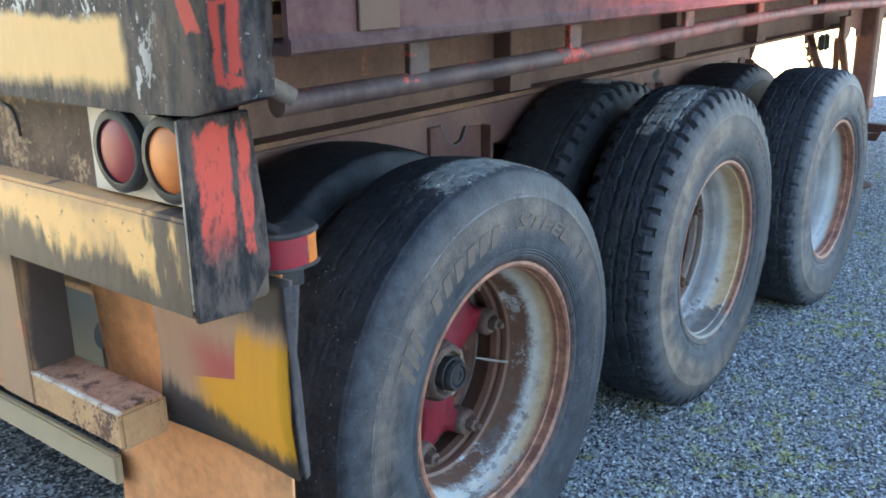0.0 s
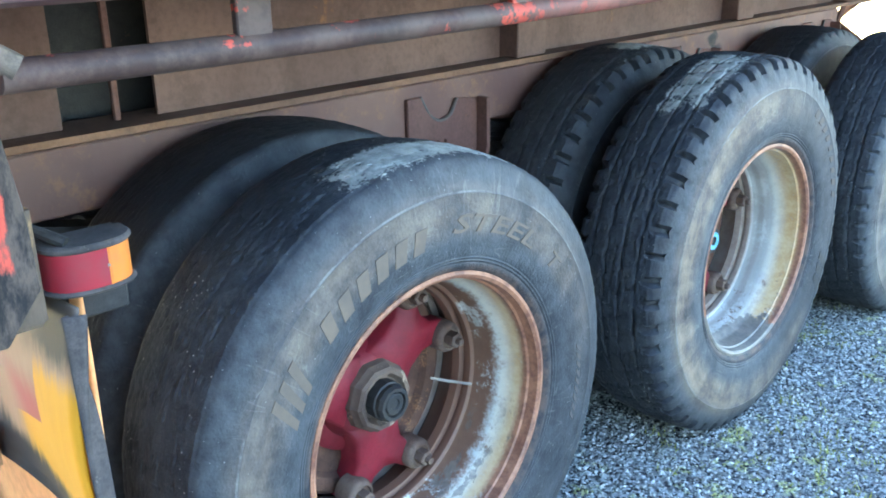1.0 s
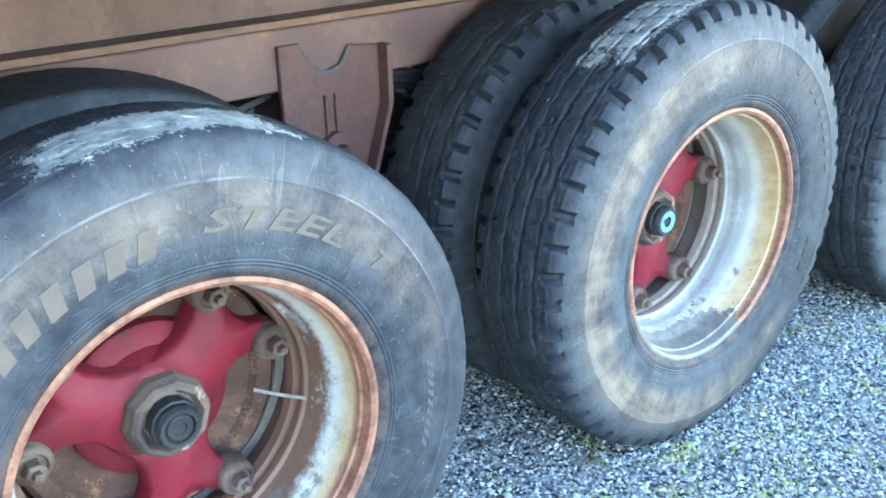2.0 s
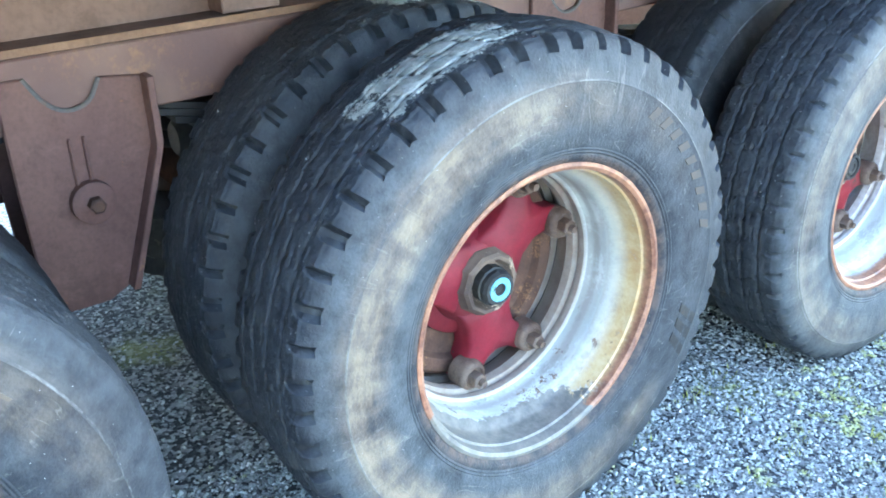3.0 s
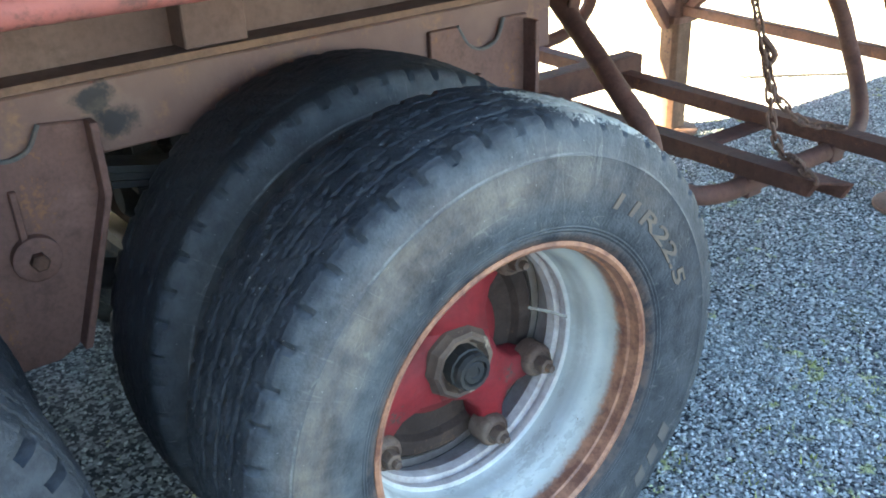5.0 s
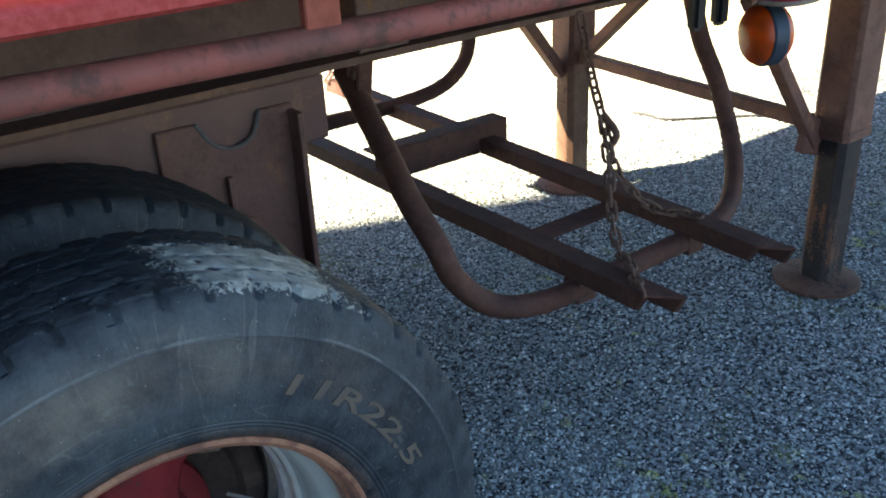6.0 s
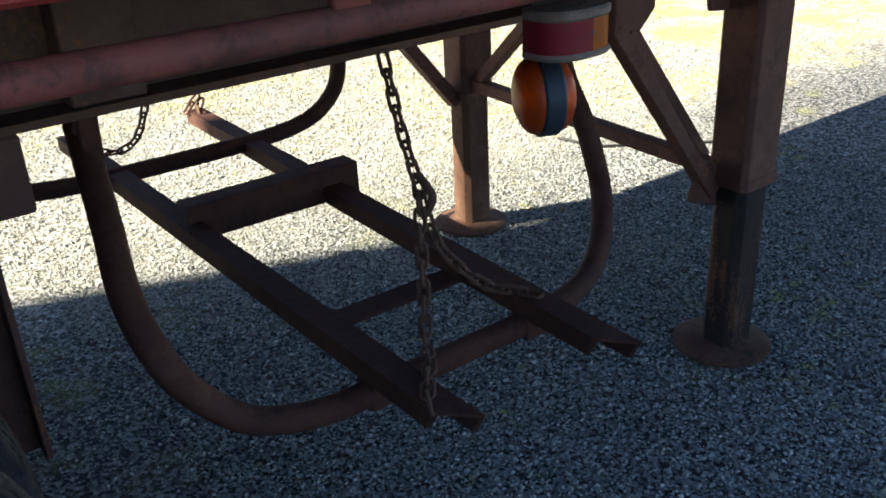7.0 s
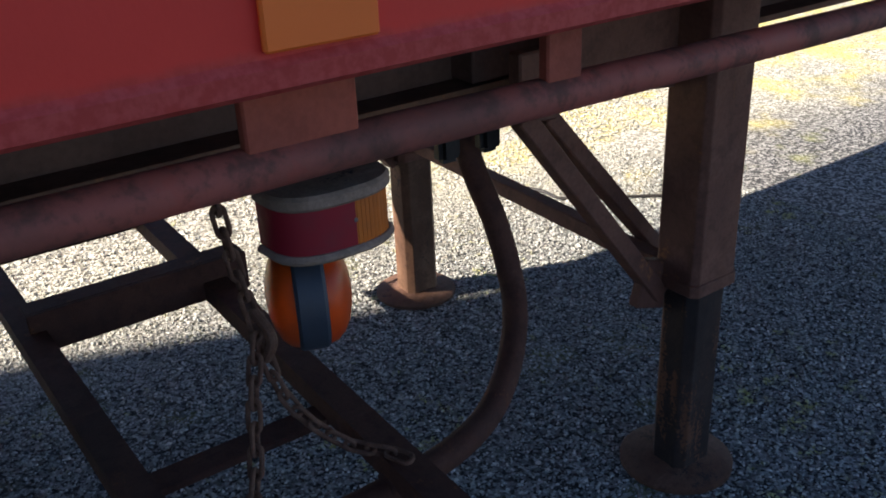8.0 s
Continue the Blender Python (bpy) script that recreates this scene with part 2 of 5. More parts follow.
    c = n.mix(rubbed, c, (0.26, 0.26, 0.245))
    # fine cracks across the flank, filled with dust
    crack = n.noise(7.0, 2, 0.5, co=n.vmath("ADD", one.outputs[0], n.vmath("MULTIPLY", both.outputs[0], (0.05, 0, 0))))
    line = n.math("MULTIPLY", n.step(n.math("ABSOLUTE", n.math("SUBTRACT", crack, 0.5)), 0.006, 0.002), n.math("MULTIPLY", flank, n.step(ring, 0.50, 0.58)))
    c = n.mix(n.math("MULTIPLY", line, 0.14), c, (0.36, 0.34, 0.30))
    # scuffs that wander round the flank
    scuff = n.noise(2.3, 2, 0.4, co=n.vmath("ADD", one.outputs[0], n.vmath("MULTIPLY", both.outputs[0], (1.6, 0, 0))))
    mark = n.math("MULTIPLY", n.step(n.math("ABSOLUTE", n.math("SUBTRACT", scuff, 0.52)), 0.010, 0.002), n.math("MULTIPLY", n.math("MULTIPLY", flank, n.step(r, 0.46, 0.44)), n.step(spoke, 0.48, 0.62)))
    c = n.mix(n.math("MULTIPLY", mark, 0.20), c, (0.33, 0.33, 0.27))
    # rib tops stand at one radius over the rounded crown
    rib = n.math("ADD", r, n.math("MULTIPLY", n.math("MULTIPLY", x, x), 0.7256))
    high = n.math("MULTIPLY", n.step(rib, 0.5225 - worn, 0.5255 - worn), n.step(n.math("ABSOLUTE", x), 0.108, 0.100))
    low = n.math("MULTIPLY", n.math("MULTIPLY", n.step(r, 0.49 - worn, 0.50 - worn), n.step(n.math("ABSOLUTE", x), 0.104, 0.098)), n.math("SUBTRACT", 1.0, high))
    # groove floors pulled towards black, the shade in them painted on
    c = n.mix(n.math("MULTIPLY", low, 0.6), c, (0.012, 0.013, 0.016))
    c = n.mix(n.math("MULTIPLY", high, n.math("MULTIPLY", n.step(n.math("ADD", n.math("MULTIPLY", n.noise(13, 6, 0.75), 0.6), n.math("MULTIPLY", n.noise(90, 3, 0.7), 0.4)), 0.47, 0.62), 0.42)), c, (0.085, 0.09, 0.095))
    if patch:
        px, py, wide, long = patch
        top = n.math("MULTIPLY", n.math("MAXIMUM", high, n.math("MULTIPLY", n.step(rib, 0.5165 - worn, 0.519 - worn), n.step(n.math("ABSOLUTE", x), 0.090, 0.098))), n.step(z, 0.2, 0.3))
        far = n.math("MAXIMUM", n.math("ABSOLUTE", n.math("DIVIDE", n.math("SUBTRACT", x, px), wide)), n.math("ABSOLUTE", n.math("DIVIDE", n.math("SUBTRACT", y, py), long)))
        edge = n.math("ADD", far, n.math("MULTIPLY", n.math("SUBTRACT", n.math("ADD", n.math("MULTIPLY", n.noise(15, 7, 0.8), 0.75), n.math("MULTIPLY", fine, 0.25)), 0.5), 2.6))
        c = n.mix(n.math("MULTIPLY", n.math("MULTIPLY", top, n.step(edge, 1.02, 0.9)), 0.88), c, n.mix(n.step(mid, 0.3, 0.7), (0.23, 0.235, 0.215), (0.52, 0.51, 0.46)))
    specks = n.math("MULTIPLY", n.step(n.voronoi(110), 0.11, 0.06), n.step(n.noise(60, 2), 0.54, 0.64))
    c = n.mix(n.math("MULTIPLY", specks, 0.8), c, (0.42, 0.42, 0.40))
    # pale specks on the rib tops: glints painted into the colour
    glints = n.math("MULTIPLY", n.math("MULTIPLY", n.step(n.voronoi(85), 0.17, 0.10), high), n.step(n.noise(11, 5, 0.7), 0.50, 0.62))
    c = n.mix(n.math("MULTIPLY", glints, 0.8), c, (0.46, 0.46, 0.44))
    n.bump(n.math("ADD", n.math("ADD", n.math("MULTIPLY", mid, 0.9), n.math("MULTIPLY", fine, 0.7)), n.math("MULTIPLY", n.math("MULTIPLY", n.noise(75, 4, 0.7), high), 2.2)), 0.7, 0.0035)
    n.b.inputs["Specular IOR Level"].default_value = 0.32
    return n.done(c, n.math("ADD", 0.48, n.math("MULTIPLY", mid, 0.3)))

def soot_red(name):
    """Two upright red fields on a plate that is otherwise black with soot."""
    n = Nodes(name, 0.55)
    x, y, z = n.xyz()
    big, mid, fine = n.noise(9, 5, stretch=(1, 1.4, 0.5)), n.noise(34, 6, 0.7, stretch=(1, 1.5, 0.6)), n.noise(140, 3)
    wob = n.math("MULTIPLY", n.math("SUBTRACT", n.math("ADD", n.math("MULTIPLY", big, 0.5), n.math("MULTIPLY", mid, 0.5)), 0.5), 0.05)
    yy, zz = n.math("ADD", y, wob), n.math("ADD", z, n.math("MULTIPLY", wob, 3.0))
    one = n.math("MULTIPLY", n.math("MULTIPLY", n.step(yy, -0.792, -0.785), n.step(yy, -0.727, -0.731)), n.math("MULTIPLY", n.step(zz, 0.99, 1.06), n.step(zz, 1.196, 1.186)))
    two = n.math("MULTIPLY", n.math("MULTIPLY", n.step(yy, -0.717, -0.713), n.step(yy, -0.692, -0.697)), n.math("MULTIPLY", n.step(zz, 0.985, 1.0), n.step(zz, 1.196, 1.188)))
    red = n.math("MAXIMUM", one, two)
    red = n.math("MULTIPLY", red, n.math("SUBTRACT", 1.0, n.math("MULTIPLY", n.step(n.math("ADD", n.noise(60, 5, 0.7, stretch=(1, 1, 0.5)), n.math("MULTIPLY", n.step(z, 1.14, 1.0), 0.09)), 0.54, 0.68), 0.6)))
    soot = n.mix(n.step(mid, 0.36, 0.64), (0.014, 0.013, 0.014), (0.095, 0.07, 0.056))
    c = n.mix(red, soot, n.mix(mid, (0.62, 0.085, 0.05), (0.50, 0.075, 0.055)))
    n.bump(n.math("ADD", mid, n.math("MULTIPLY", fine, 0.5)), 0.4, 0.002)
    n.b.inputs["Specular IOR Level"].default_value = 0.25
    return n.done(c, n.math("ADD", 0.6, n.math("MULTIPLY", mid, 0.3)))


def flap_material():
    """A hanging board: tan above, a red field and a yellow one, grime at its top and lower edge."""
    n = Nodes("painted_flap", 0.6)
    x, y, z = n.xyz()
    mid, fine = n.noise(20, 7, 0.7, stretch=(3.0, 1, 0.45)), n.noise(120, 3)
    run = n.math("MULTIPLY", n.math("SUBTRACT", n.math("ADD", n.math("MULTIPLY", mid, 0.6), n.math("MULTIPLY", n.noise(9, 3), 0.4)), 0.5), 0.12)
    c = n.mix(mid, (0.40, 0.205, 0.115), (0.52, 0.30, 0.18))
    field = n.math("MAXIMUM", n.step(n.math("SUBTRACT", x, n.math("MULTIPLY", n.math("SUBTRACT", z, 0.73), 0.22)), 0.030, 0.033), n.step(n.math("SUBTRACT", z, n.math("MULTIPLY", x, 0.27)), 0.7215, 0.7200))
    yellow = n.math("MULTIPLY", n.math("MULTIPLY", n.step(n.math("ADD", x, run), -0.13, -0.05), n.step(n.math("ADD", z, run), 0.845, 0.80)), field)
    c = n.mix(yellow, c, n.mix(mid, (0.82, 0.37, 0.012), (0.70, 0.28, 0.015)))
    red = n.math("MULTIPLY", n.math("SUBTRACT", 1.0, field), n.math("MULTIPLY", n.step(n.math("ADD", x, n.math("MULTIPLY", run, 0.3)), -0.15, -0.02), n.step(n.math("ADD", z, n.math("MULTIPLY", run, 0.4)), 0.82, 0.745)))
    c = n.mix(n.math("MULTIPLY", red, 0.9), c, (0.46, 0.075, 0.065))
    grime = n.math("MAXIMUM", n.step(n.math("ADD", z, n.math("ADD", run, n.math("MULTIPLY", n.math("MINIMUM", x, 0.06), 0.20))), 0.642, 0.604), n.math("MULTIPLY", n.step(n.math("ADD", z, run), 0.82, 0.87), n.step(x, -0.02, 0.10)))
    c = n.mix(n.math("MULTIPLY", grime, 0.92), c, (0.040, 0.034, 0.030))
    n.bump(fine, 0.2, 0.001)
    return n.done(c)

SCRAPE_A = (0.174, 0.208)
SCRAPE_B = (0.229, 0.259)


def header_material():
    """Cream field with flakes, black soot round it, scraped red on the corner."""
    n = Nodes("header_paint", 0.55)
    x, y, z = n.xyz()
    big, mid, fine = n.noise(7, 5), n.noise(26, 6, 0.7, stretch=(1.4, 1.4, 0.6)), n.noise(140, 3)
    wob = n.math("MULTIPLY", n.math("SUBTRACT", n.math("ADD", n.math("MULTIPLY", big, 0.6), n.math("MULTIPLY", mid, 0.4)), 0.5), 0.16)
    soot = n.mix(n.step(mid, 0.36, 0.64), (0.014, 0.013, 0.014), (0.10, 0.076, 0.062))
    soot = n.mix(n.math("MULTIPLY", n.step(n.noise(4, 6, 0.7, stretch=(2, 2, 0.5)), 0.5, 0.7), 0.7), soot, (0.19, 0.12, 0.065))
    soot = n.mix(n.step(n.math("ADD", n.noise(70, 4, 0.7), n.math("MULTIPLY", fine, 0.1)), 0.70, 0.73), soot, (0.30, 0.27, 0.24))
    cream = n.math("MULTIPLY", n.math("MULTIPLY", n.step(n.math("ADD", x, n.math("MULTIPLY", wob, 0.35)), 0.052, 0.028), n.step(n.math("ADD", z, n.math("MULTIPLY", wob, 0.5)), 1.222, 1.252)), n.step(n.math("ADD", z, n.math("MULTIPLY", wob, 0.5)), 1.350, 1.330))
    c = n.mix(n.math("MULTIPLY", cream, 0.95), soot, n.mix(mid, (0.82, 0.47, 0.165), (0.92, 0.61, 0.27)))
    flake = n.math("MULTIPLY", n.step(n.math("ADD", n.noise(38, 4, 0.7, stretch=(1, 1, 0.45)), n.math("MULTIPLY", fine, 0.2)), 0.655, 0.675), n.math("MULTIPLY", n.step(x, 0.15, 0.06), n.math("MAXIMUM", n.step(z, 1.325, 1.350), n.math("MULTIPLY", n.step(x, 0.045, 0.06), 0.9))))
    c = n.mix(flake, c, (0.6, 0.57, 0.49))
    sx, sz = n.math("ADD", x, n.math("MULTIPLY", wob, 0.16)), n.math("ADD", z, n.math("MULTIPLY", wob, 0.5))
    slant = n.math("ADD", sx, n.math("MULTIPLY", n.math("SUBTRACT", z, 1.35), 0.4))

    def streak(v, a, b, lo, hi):
        return n.math("MULTIPLY", n.math("MULTIPLY", n.step(v, a, a + 0.004), n.step(v, b, b - 0.004)), n.math("MULTIPLY", n.step(sz, lo, lo + 0.006), n.step(sz, hi + 0.006, hi)))

    scrape = n.math("MAXIMUM", streak(slant, SCRAPE_A[0], SCRAPE_A[1], 1.318, 1.46), streak(sx, SCRAPE_B[0], SCRAPE_B[1], 1.250, 1.36))
    scrape = n.math("MULTIPLY", scrape, n.math("SUBTRACT", 1.0, streak(sx, SCRAPE_B[0] + 0.010, SCRAPE_B[1] - 0.009, 1.270, 1.352)))
    scrape = n.math("MULTIPLY", scrape, n.step(n.math("ADD", n.noise(40, 5, 0.7), n.math("MULTIPLY", fine, 0.2)), 0.46, 0.52))
    c = n.mix(scrape, c, (0.52, 0.07, 0.045))
    n.bump(n.math("ADD", mid, n.math("MULTIPLY", fine, 0.5)), 0.35, 0.0015)
    n.b.inputs["Specular IOR Level"].default_value = 0.3
    return n.done(c, n.math("ADD", 0.55, n.math("MULTIPLY", mid, 0.3)))


def bumper_material():
    """Cream paint with rust blooms, soot run over its lower half and its end."""
    n = Nodes("bumper_paint", 0.6)
    x, y, z = n.xyz()
    big, mid, fine = n.noise(6, 5, stretch=(1.6, 1, 0.6)), n.noise(24, 6, 0.7, stretch=(1.8, 1, 0.5)), n.noise(140, 3)
    wob = n.math("SUBTRACT", n.math("ADD", n.math("MULTIPLY", big, 0.7), n.math("MULTIPLY", mid, 0.3)), 0.5)
    c = n.mix(mid, (0.86, 0.43, 0.125), (0.92, 0.57, 0.215))
    c = n.mix(n.math("MULTIPLY", n.step(n.math("ADD", z, n.math("MULTIPLY", wob, 0.12)), 1.03, 1.06), 0.75), c, n.mix(fine, (0.40, 0.18, 0.07), (0.62, 0.36, 0.17)))
    c = n.mix(n.step(n.noise(4, 4), 0.52, 0.68), c, (0.50, 0.27, 0.12))
    c = n.mix(n.step(n.noise(48, 5, 0.7), 0.63, 0.67), c, (0.22, 0.11, 0.06))
    soot = n.math("MAXIMUM", n.step(n.math("ADD", z, n.math("MULTIPLY", wob, 0.36)), 1.003, 0.955), n.step(n.math("ADD", x, n.math("MULTIPLY", wob, 0.5)), 0.09, 0.15))
    soot = n.math("MAXIMUM", soot, n.step(n.math("ADD", wob, n.math("MULTIPLY", n.step(n.noise(3.2, 4, 0.6, stretch=(1.4, 1, 0.3)), 0.52, 0.62), 0.14)), 0.10, 0.17))
    c = n.mix(n.math("MULTIPLY", soot, 0.95), c, n.mix(n.step(mid, 0.3, 0.7), (0.020, 0.017, 0.015), (0.085, 0.060, 0.044)))
    n.bump(n.math("ADD", mid, n.math("MULTIPLY", fine, 0.5)), 0.35, 0.0015)
    return n.done(c, n.math("ADD", 0.45, n.math("MULTIPLY", mid, 0.3)))


def channel_material():
    """Red paint, with road grime baked on towards the rear."""
    n = Nodes("channel_red", 0.5)
    x, y, z = n.xyz()
    big, mid, fine = n.noise(3, 5, stretch=(1, 0.5, 1)), n.noise(14, 6, 0.65), n.noise(120, 3)
    c = n.mix(n.step(big, 0.35, 0.65), (0.80, 0.062, 0.042), (0.72, 0.056, 0.040))
    c = n.mix(n.step(n.math("ADD", mid, n.math("MULTIPLY", fine, 0.2)), 0.84, 0.90), c, (0.30, 0.05, 0.045))
    foot = n.math("ADD", n.math("SUBTRACT", z, n.math("MULTIPLY", y, 0.007)), n.math("MULTIPLY", n.math("SUBTRACT", mid, 0.5), 0.018))
    c = n.mix(n.math("MULTIPLY", n.step(foot, 1.326, 1.312), 0.45), c, n.mix(n.step(fine, 0.35, 0.65), (0.10, 0.05, 0.05), (0.30, 0.12, 0.11)))
    grime = n.step(n.math("ADD", y, n.math("MULTIPLY", n.math("SUBTRACT", n.math("ADD", n.math("MULTIPLY", big, 0.5), n.math("MULTIPLY", mid, 0.5)), 0.5), 1.6)), 0.9, -0.1)
    c = n.mix(n.math("MULTIPLY", grime, 0.93), c, n.mix(n.step(mid, 0.35, 0.65), (0.026, 0.024, 0.024), (0.085, 0.066, 0.055)))
    n.bump(n.math("ADD", mid, n.math("MULTIPLY", fine, 0.5)), 0.3, 0.0015)
    n.b.inputs["Specular IOR Level"].default_value = 0.25
    return n.done(c, n.math("ADD", n.math("ADD", 0.36, n.math("MULTIPLY", grime, 0.25)), n.math("MULTIPLY", mid, 0.35)))


def rail_material():
    """Worn red over rust; baked grey-brown grime towards the rear with red left in chips."""
    n = Nodes("rail_red", 0.6)
    x, y, z = n.xyz()
    big, mid, fine = n.noise(5, 5), n.noise(16, 6, 0.7), n.noise(110, 3)
    c = n.mix(n.step(n.math("ADD", n.math("MULTIPLY", big, 0.7), n.math("MULTIPLY", mid, 0.3)), 0.40, 0.60), (0.36, 0.105, 0.080), (0.21, 0.080, 0.062))
    c = n.mix(n.math("MULTIPLY", n.step(n.math("ADD", mid, n.math("MULTIPLY", fine, 0.3)), 0.62, 0.80), 0.75), c, (0.11, 0.055, 0.042))
    bright = n.step(n.math("ADD", n.noise(9, 5, 0.7), n.math("MULTIPLY", fine, 0.1)), 0.61, 0.64)
    grime = n.step(n.math("ADD", y, n.math("MULTIPLY", n.math("SUBTRACT", big, 0.5), 1.2)), 0.5, -0.1)
    c = n.mix(n.math("MULTIPLY", grime, 0.92), c, n.mix(n.step(mid, 0.35, 0.65), (0.026, 0.022, 0.02), (0.095, 0.066, 0.054)))
    c = n.mix(n.math("MULTIPLY", bright, n.math("ADD", 0.15, n.math("MULTIPLY", grime, 0.85))), c, (0.46, 0.07, 0.045))
    n.b.inputs["Specular IOR Level"].default_value = 0.25
    n.bump(n.math("ADD", mid, n.math("MULTIPLY", fine, 0.6)), 0.35, 0.0015)
    return n.done(c, n.math("ADD", 0.45, n.math("MULTIPLY", mid, 0.3)))


def weld_material():
    """Brown primer, with burnt and scraped places where the hanger plates are welded on."""
    n = Nodes("scorched_primer", 0.7)
    mid, fine = n.noise(14, 6, 0.7), n.noise(110, 3)
    c = n.mix(n.step(n.noise(4, 5), 0.35, 0.65), (0.128, 0.063, 0.053), (0.180, 0.096, 0.073))
    c = n.mix(n.math("MULTIPLY", n.step(n.math("ADD", mid, n.math("MULTIPLY", fine, 0.2)), 0.62, 0.8), 0.6), c, (0.28, 0.14, 0.07))
    for y, z, size in ((1.990, 0.972, 0.036), (2.022, 0.925, 0.040)):
        d = n.length(n.vmath("MULTIPLY", n.vmath("SUBTRACT", n.co, (-0.475, y, z)), (0.6, 0.8, 1)))
        d = n.math("ADD", d, n.math("MULTIPLY", n.math("SUBTRACT", n.noise(26, 5, 0.7), 0.5), 0.06))
        c = n.mix(n.math("MULTIPLY", n.step(d, size * 1.35, size * 0.8), 0.15), c, (0.30, 0.20, 0.135))
        c = n.mix(n.math("MULTIPLY", n.step(d, size * 0.95, size * 0.4), 0.92), c, (0.022, 0.02, 0.022))
    n.bump(n.math("ADD", mid, n.math("MULTIPLY", fine, 0.6)), 0.45, 0.002)
    return n.done(c, n.math("ADD", 0.6, n.math("MULTIPLY", mid, 0.3)))


def upright_material():
    """Cream paint on the rear of the posts, near-black brown on their sides and tops."""
    n = Nodes("dark_sided_upright", 0.7)
    x, y, z = n.xyz()
    mid, fine = n.noise(16, 6, 0.7, stretch=(1, 1, 0.5)), n.noise(120, 3)
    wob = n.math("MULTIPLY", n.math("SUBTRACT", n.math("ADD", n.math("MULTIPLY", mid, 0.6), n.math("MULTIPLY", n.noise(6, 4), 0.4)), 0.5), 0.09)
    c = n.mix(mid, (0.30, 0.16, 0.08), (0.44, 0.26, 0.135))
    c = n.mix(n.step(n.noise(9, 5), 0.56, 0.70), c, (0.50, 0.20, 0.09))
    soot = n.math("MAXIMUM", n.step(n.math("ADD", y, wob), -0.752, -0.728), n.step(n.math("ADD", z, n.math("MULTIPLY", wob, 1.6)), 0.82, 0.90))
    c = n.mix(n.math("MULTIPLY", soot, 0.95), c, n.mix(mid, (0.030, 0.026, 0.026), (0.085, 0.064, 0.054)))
    n.bump(n.math("ADD", mid, n.math("MULTIPLY", fine, 0.5)), 0.4, 0.0015)
    return n.done(c, n.math("ADD", 0.5, n.math("MULTIPLY", mid, 0.3)))


def plain(name, a, b, rough=0.6, scale=10.0):
    n = Nodes(name, rough)
    mid = n.noise(scale, 6, 0.6)
    n.bump(n.noise(scale * 12, 3), 0.2, 0.001)
    return n.done(n.mix(mid, a, b), n.math("ADD", rough - 0.1, n.math("MULTIPLY", mid, 0.25)))


def lens(name, colour, rough=0.5, clear=0.05):
    n = Nodes(name, rough)
    n.put(n.b.inputs["Transmission Weight"], clear)
    n.b.inputs["Specular IOR Level"].default_value = 0.3
    mid = n.noise(30, 5)
    return n.done(n.mix(n.step(mid, 0.4, 0.75), colour, tuple(q * 0.75 + 0.015 for q in colour)))


def ground_material():
    n = Nodes("gravel_bed", 0.9)
    big, mid = n.noise(0.8, 4), n.noise(4, 5)
    cell = n.voronoi(95, "Color")
    grey = n.t.nodes.new("ShaderNodeRGBToBW")
    n.put(grey.inputs[0], cell)
    c = n.mix(n.step(grey.outputs[0], 0.3, 0.95), (0.03, 0.032, 0.035), (0.40, 0.40, 0.39))
    c = n.mix(n.math("MULTIPLY", n.step(n.math("ADD", n.math("MULTIPLY", big, 0.5), n.math("MULTIPLY", mid, 0.5)), 0.55, 0.66), 0.5), c, (0.30, 0.32, 0.09))
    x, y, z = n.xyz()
    # bed made paler towards -x: sunlight put into the colour
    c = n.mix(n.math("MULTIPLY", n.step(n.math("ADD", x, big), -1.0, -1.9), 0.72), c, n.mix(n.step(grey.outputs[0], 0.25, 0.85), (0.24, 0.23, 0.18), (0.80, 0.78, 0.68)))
    turf = n.math("MULTIPLY", n.step(n.math("ADD", x, n.math("MULTIPLY", n.math("SUBTRACT", mid, 0.5), 3.0)), -1.75, -2.7), n.math("MULTIPLY", n.step(n.noise(2.2, 6, 0.65), 0.41, 0.58), n.math("MAXIMUM", n.step(y, 4.6, 6.4), n.step(x, -3.2, -4.4))))
    c = n.mix(n.math("MULTIPLY", turf, 0.72), c, n.mix(grey.outputs[0], (0.40, 0.36, 0.06), (0.72, 0.60, 0.18)))
    n.bump(n.voronoi(95), 1.0, 0.004)
    return n.done(c)


def stone_material():
    n = Nodes("gravel_stone", 0.75)
    v = n.random()
    c = n.mix(n.step(v, 0.15, 0.75), (0.125, 0.137, 0.136), (0.41, 0.435, 0.42))
    c = n.mix(n.step(v, 0.84, 1.0), c, (0.70, 0.70, 0.67))
    c = n.mix(n.math("MULTIPLY", n.step(n.noise(31, 2), 0.55, 0.7), 0.3), c, (0.36, 0.30, 0.20))
    x, y, z = n.xyz()
    moss = n.math("ADD", n.math("ADD", n.math("MULTIPLY", n.noise(1.3, 3), 0.35), n.math("MULTIPLY", n.noise(13, 4, 0.6), 0.65)), n.math("MULTIPLY", n.step(x, -0.3, 0.5), 0.06))
    moss = n.math("MULTIPLY", n.step(moss, 0.57, 0.65), 0.65)
    c = n.mix(moss, c, (0.40, 0.40, 0.09))
    # stones on the sunlit side lightened too, brightness held in the colour
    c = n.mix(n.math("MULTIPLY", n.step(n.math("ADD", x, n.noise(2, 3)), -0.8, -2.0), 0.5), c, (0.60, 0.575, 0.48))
    return n.done(c)


